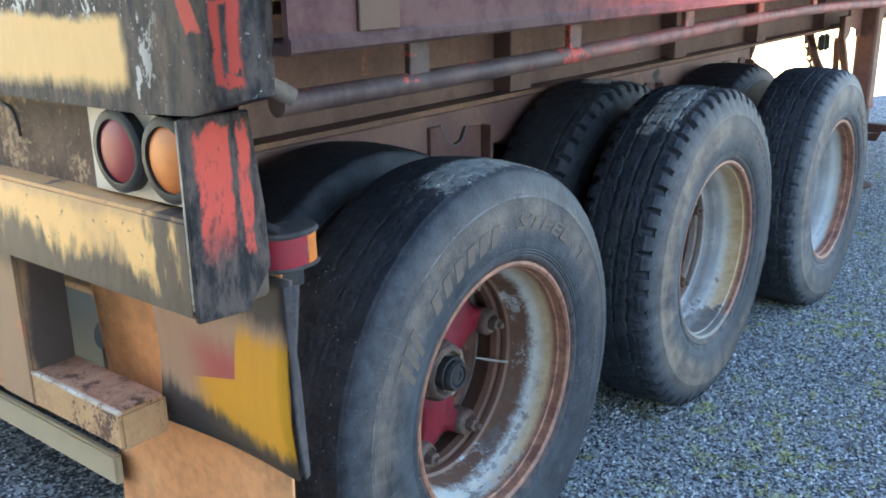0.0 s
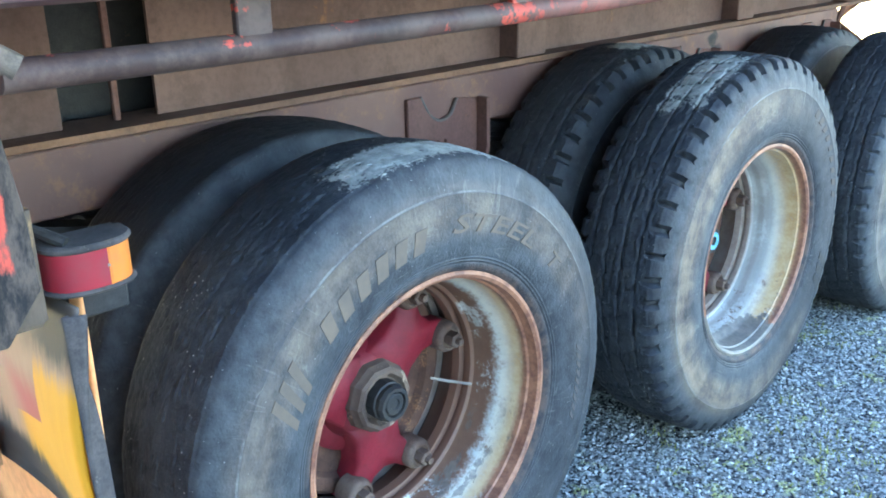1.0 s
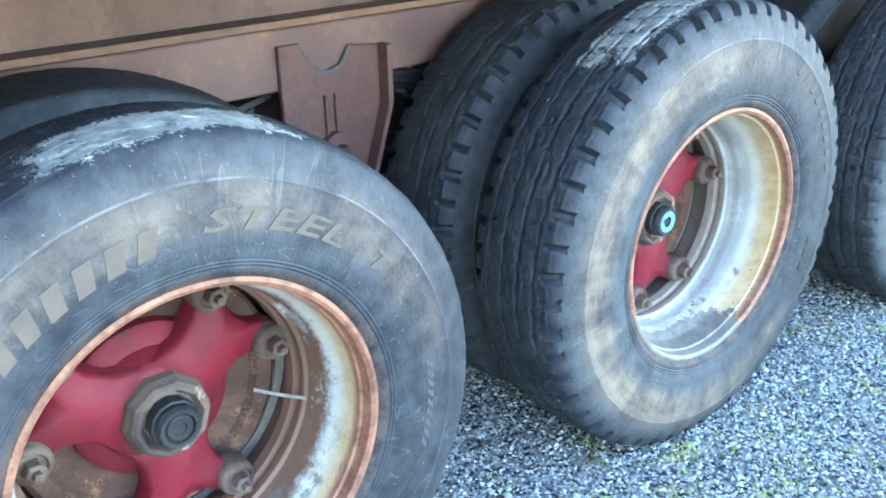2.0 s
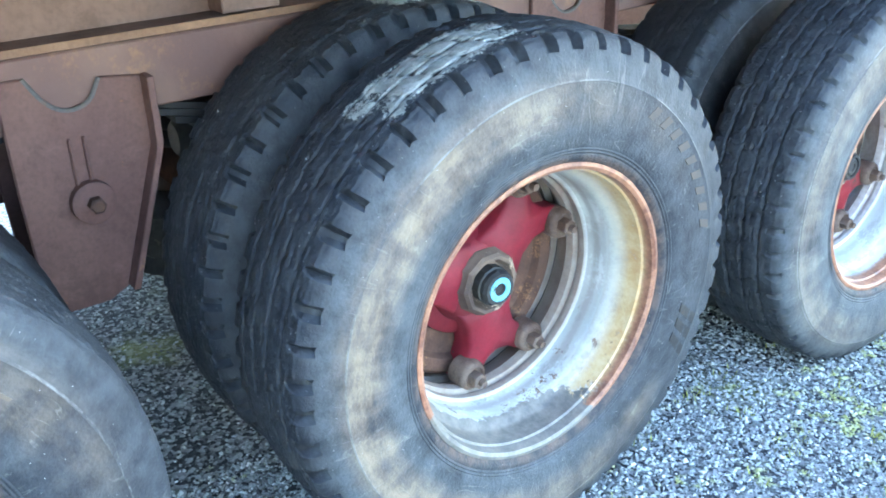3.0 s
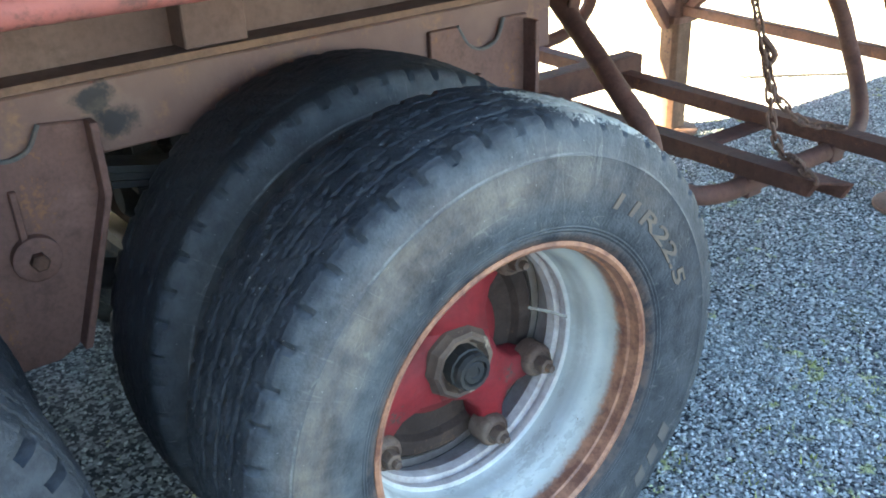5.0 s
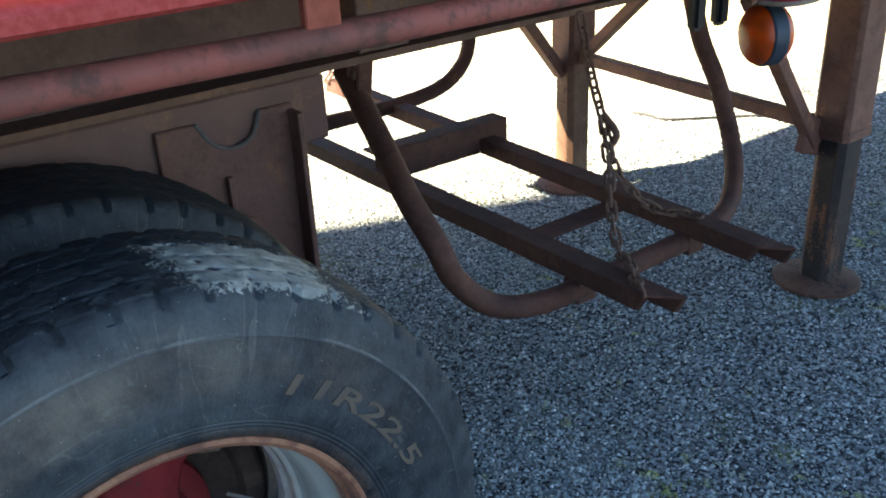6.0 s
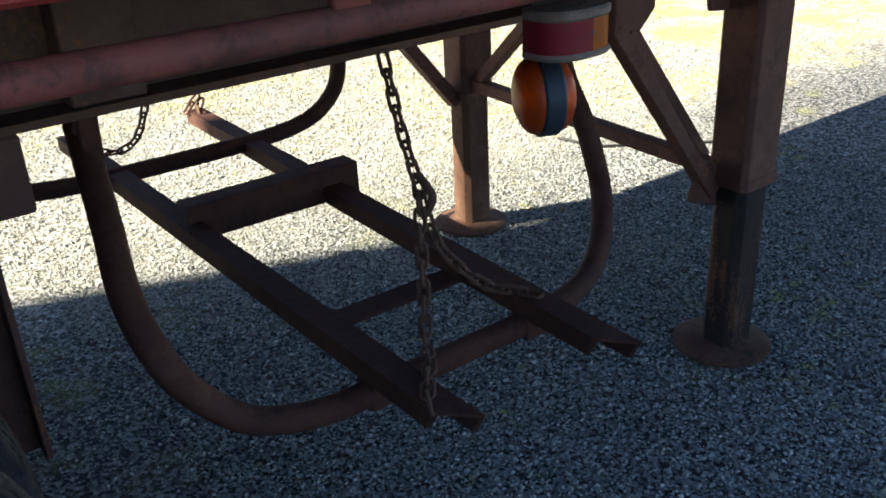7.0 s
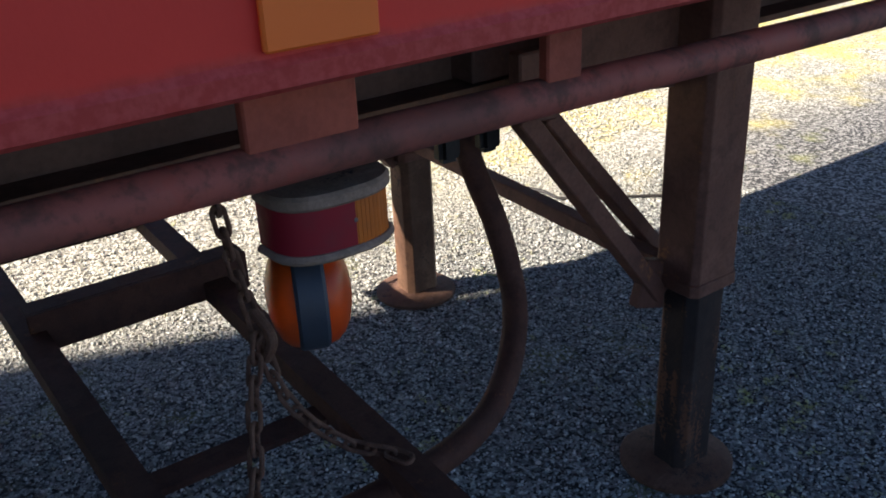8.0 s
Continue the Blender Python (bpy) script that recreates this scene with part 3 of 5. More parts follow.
M_RIM = rim_material("pale_blue_rim_paint", 0.25, 0.95, 0.101, 1.0, (0.40, 0.36, 0.31), 1.0)
M_RIM_RUSTY = rim_material("rusty_rim_paint", 1.0, 0.85, 0.082, 0.8, (0.17, 0.085, 0.055))
M_RIM_PLAIN = rim_material("pale_rim_paint", 0.12, 0.18, 0.070, 0.3, (0.70, 0.68, 0.66))
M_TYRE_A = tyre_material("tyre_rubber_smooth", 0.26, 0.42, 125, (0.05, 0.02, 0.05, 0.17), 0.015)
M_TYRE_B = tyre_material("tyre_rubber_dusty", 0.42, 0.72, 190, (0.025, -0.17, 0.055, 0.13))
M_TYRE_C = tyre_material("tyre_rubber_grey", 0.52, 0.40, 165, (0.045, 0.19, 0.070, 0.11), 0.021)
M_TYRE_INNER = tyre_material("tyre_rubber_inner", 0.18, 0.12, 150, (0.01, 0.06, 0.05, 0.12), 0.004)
M_LETTER = plain("raised_letter", (0.060, 0.055, 0.050), (0.19, 0.135, 0.092), 0.8, 26)
M_WELD = weld_material()
M_LETTER_DARK = plain("raised_bar", (0.04, 0.04, 0.042), (0.13, 0.11, 0.095), 0.8, 30)
M_LETTER_TAN = plain("tan_raised_bar", (0.034, 0.034, 0.036), (0.105, 0.076, 0.055), 0.8, 22)
M_SOOT_RED = soot_red("sooty_red_paint")
M_HEADER = header_material()
M_BUMPER = bumper_material()
M_CHANNEL = channel_material()
M_RED_GREY = rail_material()
M_BOARD = painted("sooty_board", (0.055, 0.038, 0.031), (0.20, 0.122, 0.075), (0.42, 0.28, 0.16), 0.75, 0.75, 6, (1, 1, 0.6))
M_UPRIGHT = upright_material()
M_FLAP = flap_material()
M_TAN = painted("tan_rubber", (0.80, 0.33, 0.125), (0.84, 0.385, 0.16), (0.60, 0.25, 0.10), 0.1, 0.7, 3.5)
M_STEP = painted("chipped_step", (0.62, 0.38, 0.18), (0.46, 0.21, 0.095), (0.15, 0.075, 0.05), 0.95, 0.75, 10, (1, 1, 0.5))
M_TREAD = painted("rusty_tread", (0.40, 0.17, 0.09), (0.56, 0.31, 0.19), (0.15, 0.07, 0.045), 0.9, 0.85, 24)
M_CHIP = painted("chipped_edge", (0.66, 0.58, 0.46), (0.5, 0.34, 0.2), (0.24, 0.12, 0.07), 0.8, 0.7, 40)
M_OLIVE = plain("olive_board", (0.13, 0.13, 0.10), (0.20, 0.19, 0.14), 0.7, 9)
M_BEIGE = plain("beige_board", (0.40, 0.31, 0.19), (0.50, 0.40, 0.25), 0.8, 6)
M_WHITE = plain("lamp_backing", (0.56, 0.46, 0.33), (0.70, 0.64, 0.52), 0.6, 12)
M_LENS_RED = lens("red_lens", (0.30, 0.018, 0.030))
M_LENS_AMBER = lens("amber_lens", (0.66, 0.18, 0.025))
M_LENS_ORANGE = lens("orange_lens", (0.86, 0.12, 0.010), 0.35, 0.5)
M_RING = plain("dark_blue_ring", (0.025, 0.035, 0.05), (0.05, 0.06, 0.08), 0.5, 25)
M_REFLECT = plain("orange_reflector", (1.0, 0.20, 0.022), (0.97, 0.18, 0.02), 0.5, 9)
M_TAG = plain("faded_tag", (0.10, 0.052, 0.030), (0.16, 0.094, 0.060), 0.85, 14)
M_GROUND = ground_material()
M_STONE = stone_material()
M_GRASS = plain("weed_green", (0.20, 0.24, 0.04), (0.46, 0.42, 0.09), 0.7, 20)


# ---- building helpers ----
def link_mesh(name, verts, faces, mat, parent=None, label="", smooth=False, at=None):
    me = bpy.data.meshes.new(name)
    me.from_pydata(verts, [], faces)
    me.update()
    if smooth:
        me.shade_smooth()
    me.materials.append(mat)
    ob = new(name, me)
    if parent:
        ob.parent = parent
    if at:
        ob.location = at
    if label:
        tagged(ob, label)
    return ob


def part(name, bm, mat, parent, label="", smooth=False, angle=None):
    """Links a bmesh as one mesh object under a thing or a part."""
    me = bpy.data.meshes.new(name)
    bm.normal_update()
    bm.to_mesh(me)
    bm.free()
    me.materials.append(mat)
    if smooth:
        me.shade_smooth()
        me.set_sharp_from_angle(angle=radians(angle or 35))
    ob = new(name, me)
    if parent:
        ob.parent = parent
    if label:
        tagged(ob, label)
    return ob


def box(x0, x1, y0, y1, z0, z1, bevel=0.003, seg=1, bm=None):
    out = bm or bmesh.new()
    one = bmesh.new()
    bmesh.ops.create_cube(one, size=1.0)
    bmesh.ops.scale(one, vec=(x1 - x0, y1 - y0, z1 - z0), verts=one.verts)
    bmesh.ops.translate(one, vec=((x0 + x1) / 2, (y0 + y1) / 2, (z0 + z1) / 2), verts=one.verts)
    if bevel:
        bmesh.ops.bevel(one, geom=one.edges[:], offset=bevel, segments=seg, affect="EDGES", clamp_overlap=True)
    me = bpy.data.meshes.new("tmp")
    one.to_mesh(me)
    one.free()
    out.from_mesh(me)
    bpy.data.meshes.remove(me)
    return out


def prism(points, axis, a, b, bevel=0.0, bm=None):
    """A polygon in the plane across axis ('x': points are y, z; 'y': x, z; 'z': x, y), extruded from a to b."""
    out = bm or bmesh.new()
    one = bmesh.new()
    at = {"x": lambda p, v: (v, p[0], p[1]), "y": lambda p, v: (p[0], v, p[1]), "z": lambda p, v: (p[0], p[1], v)}[axis]
    lo = [one.verts.new(at(p, a)) for p in points]
    hi = [one.verts.new(at(p, b)) for p in points]
    one.faces.new(lo)
    one.faces.new(hi)
    k = len(points)
    for i in range(k):
        one.faces.new((lo[i], lo[(i + 1) % k], hi[(i + 1) % k], hi[i]))
    bmesh.ops.recalc_face_normals(one, faces=one.faces[:])
    if bevel:
        bmesh.ops.bevel(one, geom=one.edges[:], offset=bevel, segments=1, affect="EDGES", clamp_overlap=True)
    me = bpy.data.meshes.new("tmp")
    one.to_mesh(me)
    one.free()
    out.from_mesh(me)
    bpy.data.meshes.remove(me)
    return out


def smooth_path(points, steps=6):
    """Catmull-Rom through the points."""
    p = [Vector(q) for q in points]
    p = [p[0] * 2 - p[1], *p, p[-1] * 2 - p[-2]]
    out = []
    for i in range(1, len(p) - 2):
        for k in range(steps):
            t = k / steps
            out.append(0.5 * ((2 * p[i]) + (p[i + 1] - p[i - 1]) * t + (2 * p[i - 1] - 5 * p[i] + 4 * p[i + 1] - p[i + 2]) * t * t + (3 * p[i] - p[i - 1] - 3 * p[i + 1] + p[i + 2]) * t ** 3))
    out.append(p[-2])
    return out


def tube(points, r, n=14, bm=None, close=False):
    """A round bar swept along points."""
    bm = bm or bmesh.new()
    p = [Vector(q) for q in points]
    rings, side = [], None
    for i, q in enumerate(p):
        if close:
            d = (p[(i + 1) % len(p)] - p[i - 1]).normalized()
        else:
            d = (p[min(i + 1, len(p) - 1)] - p[max(i - 1, 0)]).normalized()
        side = (side - d * side.dot(d)).normalized() if side else d.orthogonal().normalized()
        up = d.cross(side)
        rings.append([bm.verts.new(q + r * (side * math.cos(2 * math.pi * k / n) + up * math.sin(2 * math.pi * k / n))) for k in range(n)])
    pairs = list(zip(rings, rings[1:])) + ([(rings[-1], rings[0])] if close else [])
    for a, b in pairs:
        shift = min(range(n), key=lambda s: (a[0].co - b[s].co).length) if close else 0
        for k in range(n):
            bm.faces.new((a[k], a[(k + 1) % n], b[(k + 1 + shift) % n], b[(k + shift) % n]))
    if not close:
        bm.faces.new(rings[0][::-1])
        bm.faces.new(rings[-1])
    bmesh.ops.recalc_face_normals(bm, faces=bm.faces[:])
    return bm


def lathe(profile, n=64, bm=None, axis="x", closed=False):
    """Turns (along, radius) pairs round the x or z axis."""
    bm = bm or bmesh.new()
    rings = []
    for a, r in profile:
        ring = []
        for k in range(n):
            c, s = math.cos(2 * math.pi * k / n), math.sin(2 * math.pi * k / n)
            ring.append(bm.verts.new((a, r * c, r * s) if axis == "x" else (r * c, r * s, a)))
        rings.append(ring)
    pairs = list(zip(rings, rings[1:])) + ([(rings[-1], rings[0])] if closed else [])
    for a, b in pairs:
        for k in range(n):
            bm.faces.new((a[k], a[(k + 1) % n], b[(k + 1) % n], b[k]))
    if not closed:
        bm.faces.new(rings[0])
        bm.faces.new(rings[-1][::-1])
    bmesh.ops.recalc_face_normals(bm, faces=bm.faces[:])
    return bm


def shifted(bm, x=0, y=0, z=0):
    bmesh.ops.translate(bm, vec=(x, y, z), verts=bm.verts)
    return bm


def rise(bm):
    """The frame stands a little higher towards the front."""
    for v in bm.verts:
        v.co.z += 0.007 * v.co.y
    return bm


MID = -0.9  # the trailer's middle line


def mirrored(bm):
    for v in bm.verts:
        v.co.x = 2 * MID - v.co.x
    bmesh.ops.reverse_faces(bm, faces=bm.faces[:])
    return bm


# ---- ground ----
def ground_sheet():
    bm = bmesh.new()
    bmesh.ops.create_grid(bm, x_segments=60, y_segments=60, size=0.5)
    for v in bm.verts:
        for i in (0, 1):
            u = v.co[i] * 2
            v.co[i] = u * 12 + math.copysign(abs(u) ** 5 * 1500, u)
        v.co.y += 3
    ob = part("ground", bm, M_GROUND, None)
    return tagged(ob, "grey chip gravel yard with moss and yellowing grass further off", "ground", kind="structure")


ground_sheet()


def gravel():
    """Loose chippings over the part of the yard that is seen near by."""
    rng = np.random.default_rng(4)
    zones = ((95000, -0.45, 0.75, -0.9, 3.6), (115000, -2.3, 0.4, 3.3, 6.4), (20000, -2.3, -0.45, -1.0, 3.3), (45000, -4.6, -2.3, 3.2, 7.6))
    k = sum(q[0] for q in zones)
    x = np.concatenate([rng.uniform(q[1], q[2], q[0]) for q in zones])
    y = np.concatenate([rng.uniform(q[3], q[4], q[0]) for q in zones])
    r = rng.uniform(0.0028, 0.0068, k) * np.where(rng.random(k) > 0.92, 1.4, 1.0) * np.where(x < -2.3, 1.35, 1.0)
    base = np.array([(1, 0, 0), (-1, 0, 0), (0, 1, 0), (0, -1, 0), (0, 0, 1), (0, 0, -1)], float)
    tri = np.array([(0, 2, 4), (2, 1, 4), (1, 3, 4), (3, 0, 4), (2, 0, 5), (1, 2, 5), (3, 1, 5), (0, 3, 5)])
    a = rng.uniform(0, 2 * math.pi, k)
    v = base[None] * rng.uniform(0.65, 1.25, (k, 6, 1)) + rng.normal(0, 0.22, (k, 6, 3))
    v = v * r[:, None, None] * np.array([1.0, 0.85, 0.62])
    c, s = np.cos(a)[:, None], np.sin(a)[:, None]
    v = np.stack([v[..., 0] * c - v[..., 1] * s, v[..., 0] * s + v[..., 1] * c, v[..., 2]], -1)
    v += np.stack([x, y, r * rng.uniform(0.0, 0.9, k)], -1)[:, None]
    f = (tri[None] + 6 * np.arange(k)[:, None, None]).reshape(-1, 3)
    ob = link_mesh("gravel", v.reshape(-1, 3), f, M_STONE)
    return tagged(ob, "blue-grey loose gravel chippings covering the yard", "gravel", kind="stuff")


gravel()


def light_blocker():
    # unseen wall added to shade the rear; its end draws the shadow edge
    bm = box(-6.40, 9, -8.4, -8.0, -0.1, 9.8, 0.01)
    return tagged(part("blocker_south", bm, M_BLOCKER, None), "plain dark green-grey wall added unseen behind the trailer to block the sun", "wall", kind="structure")


light_blocker()

# ---- trailer ----
trailer = tagged(new("semi_trailer"), "worn red three-axle flatbed semi-trailer with rusty brown chassis on gravel", "trailer")
HUBS = [(0.0, 0.487), (1.230, 0.508), (2.414, 0.486)]
OUT = (0.0, 0.0, 0.025)

# main beams
I_BEAM = [(-0.625, 0.992), (-0.470, 0.992), (-0.470, 1.006), (-0.545, 1.006), (-0.545, 1.290), (-0.470, 1.290), (-0.470, 1.302), (-0.625, 1.302), (-0.625, 1.290), (-0.555, 1.290), (-0.555, 1.006), (-0.625, 1.006)]
for side in (0, 1):
    bm = rise(prism(I_BEAM, "y", -0.13, 7.5))
    part("chassis_beam", mirrored(bm) if side else bm, M_BEAM, trailer, "rusty brown steel I-beam")
    bm = rise(prism(I_BEAM, "y", -0.66, -0.33))
    part("beam_tail", mirrored(bm) if side else bm, M_BEAM, trailer, "rusty brown steel beam end")
    for z in (0.999, 1.296):
        bm = rise(box(-0.625, -0.470, -0.3302, -0.1298, z - 0.0065, z + 0.0065, 0.0))
        part("flange", mirrored(bm) if side else bm, M_BEAM, trailer)
    # black sheet added behind the opening, standing in for the shade inside
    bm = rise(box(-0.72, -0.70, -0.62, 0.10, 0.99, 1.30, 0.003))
    part("recess_shade_plate", mirrored(bm) if side else bm, M_BLACK, trailer, "dark plate added behind the beam's opening as its shade")
    bm = rise(box(-0.560, -0.548, -0.222, -0.208, 1.006, 1.289, 0.002))
    part("opening_post", mirrored(bm) if side else bm, M_CHASSIS, trailer)
    bm = rise(box(-0.50, -0.475, -0.60, 3.05, 0.858, 0.988, 0.004))
    part("suspension_rail", mirrored(bm) if side else bm, M_WELD, trailer, "brown steel rail with scorched welds")
    for y in (0.99, 2.23, 3.20, 4.3, 5.5):
        bm = rise(box(-0.548, -0.478, y - 0.062, y + 0.062, 1.008, 1.288, 0.003))
        part("web_stiffener", mirrored(bm) if side else bm, M_BEAM, trailer)
for y in (-0.45, 0.45, 1.5, 2.6, 3.6, 4.65, 5.6):
    part("cross_member", box(-1.245, -0.557, y - 0.04, y + 0.04, 1.06, 1.25, 0.004), M_CHASSIS, trailer)

# rusty flange edges
for z0, z1 in ((0.9915, 1.0065), (1.2895, 1.3025)):
    part("flange_edge", rise(box(-0.472, -0.4685, -0.658, 7.498, z0, z1, 0.001)), M_EDGE, trailer, "rusty flange edge")

# spring hangers
HANGER = [(-0.122, 0.243), (-0.075, 0.243), (-0.045, 0.195), (-0.01, 0.175), (0.03, 0.185), (0.055, 0.225), (0.14, 0.215), (0.14, 0.085), (0.045, -0.19), (0.0, -0.215), (-0.115, -0.215), (-0.122, 0.02)]
FRONT_HANGER = [(-0.135, 0.235), (-0.06, 0.235), (-0.03, 0.19), (0.01, 0.175), (0.05, 0.19), (0.07, 0.235), (0.14, 0.235), (0.14, -0.27), (-0.135, -0.27)]
for side in (0, 1):
    for y, z in ((0.615, 0.715), (1.835, 0.725), (2.83, 0.735)):
        front = y > 2.5
        bm = prism([(y + a, z + b) for a, b in (FRONT_HANGER if front else HANGER)], "x", -0.478, -0.463, 0.003)
        hanger = part("spring_hanger", mirrored(bm) if side else bm, M_CHASSIS, trailer, "brown steel spring hanger plate")
        bm = box(-0.464, -0.420, y + 0.126, y + 0.138, z - 0.27, z + 0.225, 0.002) if front else prism([(y + 0.128, z + 0.22), (y + 0.142, z + 0.22), (y + 0.142, z + 0.09), (y + 0.05, z - 0.19), (y + 0.036, z - 0.19), (y + 0.128, z + 0.085)], "x", -0.464, -0.425, 0.002)
        part("flange", mirrored(bm) if side else bm, M_CHASSIS, hanger)
        for at, wide, deep in (((-0.022, 0.006, 0.010), (0.004, 0.006, 0.010)) if y < 1 else ((-0.018, 0.012, 0.016),)):
            bm = box(-0.465, -0.465 + deep, y + at, y + at + wide, z + 0.035, z + 0.125, 0.002)
            part("rib", mirrored(bm) if side else bm, M_CHASSIS, hanger)
        bm = tube(smooth_path([(-0.466, y + p, z + q) for p, q in (FRONT_HANGER if front else HANGER)[1:6]], 4), 0.0045, 8)
        part("weld_bead", mirrored(bm) if side else bm, M_BEAD, hanger, "grey weld bead", True)
        # back cheek, unseen, added to close bright gaps behind the hanger
        bm = prism([(y + p, z + q) for p, q in (FRONT_HANGER if front else HANGER)], "x", -0.652, -0.640, 0.003)
        part("cheek_plate", mirrored(bm) if side else bm, M_CHASSIS, hanger)
        bm = shifted(lathe([(-0.465, 0.041), (-0.443, 0.041), (-0.440, 0.036), (-0.440, 0.0)], 28), y=y, z=z)
        part("washer", mirrored(bm) if side else bm, M_CHASSIS, hanger, smooth=True)
        bm = shifted(lathe([(-0.441, 0.016), (-0.422, 0.016), (-0.419, 0.012), (-0.419, 0.0)], 6), y=y, z=z)
        part("bolt", mirrored(bm) if side else bm, M_DRUM, hanger)

# axles, springs; unseen seats, torque arms and brake chambers added to block bright gaps
for y, z in HUBS:
    part("axle", shifted(lathe([(-1.55, 0.0), (-1.55, 0.062), (-0.25, 0.062), (-0.25, 0.0)], 24), y=y, z=z), M_BLACK, trailer, smooth=True)
    for side in (0, 1):
        bm = bmesh.new()
        for i in range(9):
            half = 0.14 + 0.045 * i
            pts = [(y + half * t, z + 0.165 + 0.0145 * i + 0.07 * t * t * (half / 0.5) ** 2) for t in (-1, -0.6, -0.2, 0.2, 0.6, 1)]
            prism(pts + [(a, b + 0.013) for a, b in reversed(pts)], "x", -0.60, -0.525, 0.0, bm)
        part("leaf_spring", mirrored(bm) if side else bm, M_BLACK, trailer)
        bm = box(-0.615, -0.510, y - 0.075, y + 0.075, z + 0.055, z + 0.165, 0.006)
        part("spring_seat", mirrored(bm) if side else bm, M_BLACK, trailer)
        bm = tube([(-0.575, y - 0.54, z + 0.14), (-0.575, y - 0.06, z + 0.01)], 0.032, 14)
        part("torque_arm", mirrored(bm) if side else bm, M_BLACK, trailer, "black torque arm added unseen to block light", True)
        bm = lathe([(-0.11, 0.0), (-0.11, 0.035), (-0.07, 0.075), (-0.012, 0.082), (-0.008, 0.088), (0.008, 0.088), (0.012, 0.082), (0.06, 0.072), (0.075, 0.0)], 24)
        bmesh.ops.rotate(bm, cent=(0, 0, 0), matrix=Matrix.Rotation(math.pi / 2, 3, "Z"), verts=bm.verts)
        bm = shifted(bm, x=-0.73, y=y - 0.24, z=z + 0.20)
        part("brake_chamber", mirrored(bm) if side else bm, M_BLACK, trailer, "round black brake chamber added unseen to block light", True)


# ---- wheels ----
def tyre_mesh(name, mat, lugs, hub, worn=0.0, deep_groove=0.006, slot=0.24, n=336):
    """A heavy tyre about the x axis: ribs with zigzag grooves, shoulder lugs, flanks with rings, flattened where it stands."""
    flank = [(0.116, 0.290), (0.124, 0.2975), (0.130, 0.305), (0.1325, 0.312), (0.1318, 0.3145), (0.1345, 0.318), (0.1338, 0.3205), (0.1362, 0.324), (0.1355, 0.3265), (0.1378, 0.331), (0.1400, 0.350), (0.1412, 0.372), (0.1412, 0.395), (0.1400, 0.418), (0.1372, 0.440), (0.1378, 0.4425), (0.1350, 0.447), (0.1310, 0.462), (0.1270, 0.478), (0.1225, 0.492)]
    crown = [(0.1185, 0.503), (0.113, 0.512), (0.105, 0.518)]
    prof = flank + crown + [(q, 0.5265 - 0.008 * (q / 0.105) ** 2) for q in np.linspace(0.098, -0.098, 50)] + [(-a, r) for a, r in reversed(flank + crown)]
    px = np.array([q[0] for q in prof])[None, :] * np.ones((n, 1))
    pr = np.array([q[1] for q in prof])[None, :] * np.ones((n, 1))
    th = np.arange(n)[:, None] * 2 * math.pi / n
    zig = 0.0022 * (2 * np.abs((th * 56 / (2 * math.pi)) % 1.0 - 0.5) - 0.5) * 2
    for i, g in enumerate((-0.066, -0.022, 0.022, 0.066)):
        d = np.abs(px - g - zig * (1 if i % 2 else -1))
        pr = pr - np.where((np.abs(px) < 0.1) & (pr > 0.51), deep_groove * np.clip(1.6 - d / 0.0028, 0, 1), 0)
    # cuts across the ribs
    cut = ((th * 56 / (2 * math.pi) + px * 9) % 1.0) < 0.14
    pr = pr - np.where(cut & (np.abs(px) < 0.098) & (pr > 0.515), deep_groove * 0.85, 0)
    if lugs:
        ph = (th * 52 / (2 * math.pi)) % 1.0
        cut = (ph < slot) & (np.abs(px) > 0.086) & (pr > 0.47)
        fall = np.where(cut & (pr > 0.5), 0.020 * lugs * np.clip((np.abs(px) - 0.086) / 0.030, 0, 1), 0)
        px = px - np.where(cut, np.sign(px) * 0.008 * lugs * np.clip((pr - 0.472) / 0.03, 0, 1), 0)
        pr = pr - fall
    rng = np.random.default_rng(len(name))
    rough = rng.normal(0, 0.0007, pr.shape) - np.where(rng.random(pr.shape) > 0.93, 0.0022, 0)
    pr = pr + np.where(pr > 0.5, rough, 0)
    pr = pr - worn * np.clip((pr - 0.42) / 0.10, 0, 1) ** 1.5
    x, y, z = px, pr * np.cos(th), pr * np.sin(th)
    low = np.clip(-(z + hub - 0.001), 0, None)
    z = z + low
    near = np.clip(1 - (z + hub) / 0.16, 0, 1) * np.clip((0.515 - pr) / 0.06, 0, 1) * np.clip((pr - 0.33) / 0.08, 0, 1)
    x = x + np.sign(x) * near * 0.010
    m = len(prof)
    v = np.stack([x, y, z], -1).reshape(-1, 3)
    i = np.arange(n)[:, None] * m
    j = ((np.arange(n) + 1) % n)[:, None] * m
    c = np.arange(m - 1)[None, :]
    f = np.stack([i + c, i + c + 1, j + c + 1, j + c], -1).reshape(-1, 4)
    inner = np.stack([i[:, 0] + m - 1, i[:, 0], j[:, 0], j[:, 0] + m - 1], -1)
    me = bpy.data.meshes.new(name)
    me.from_pydata(v, [], np.concatenate([f, inner]))
    me.update()
    me.shade_smooth()
    me.set_sharp_from_angle(angle=radians(40))
    me.materials.append(mat)
    return me


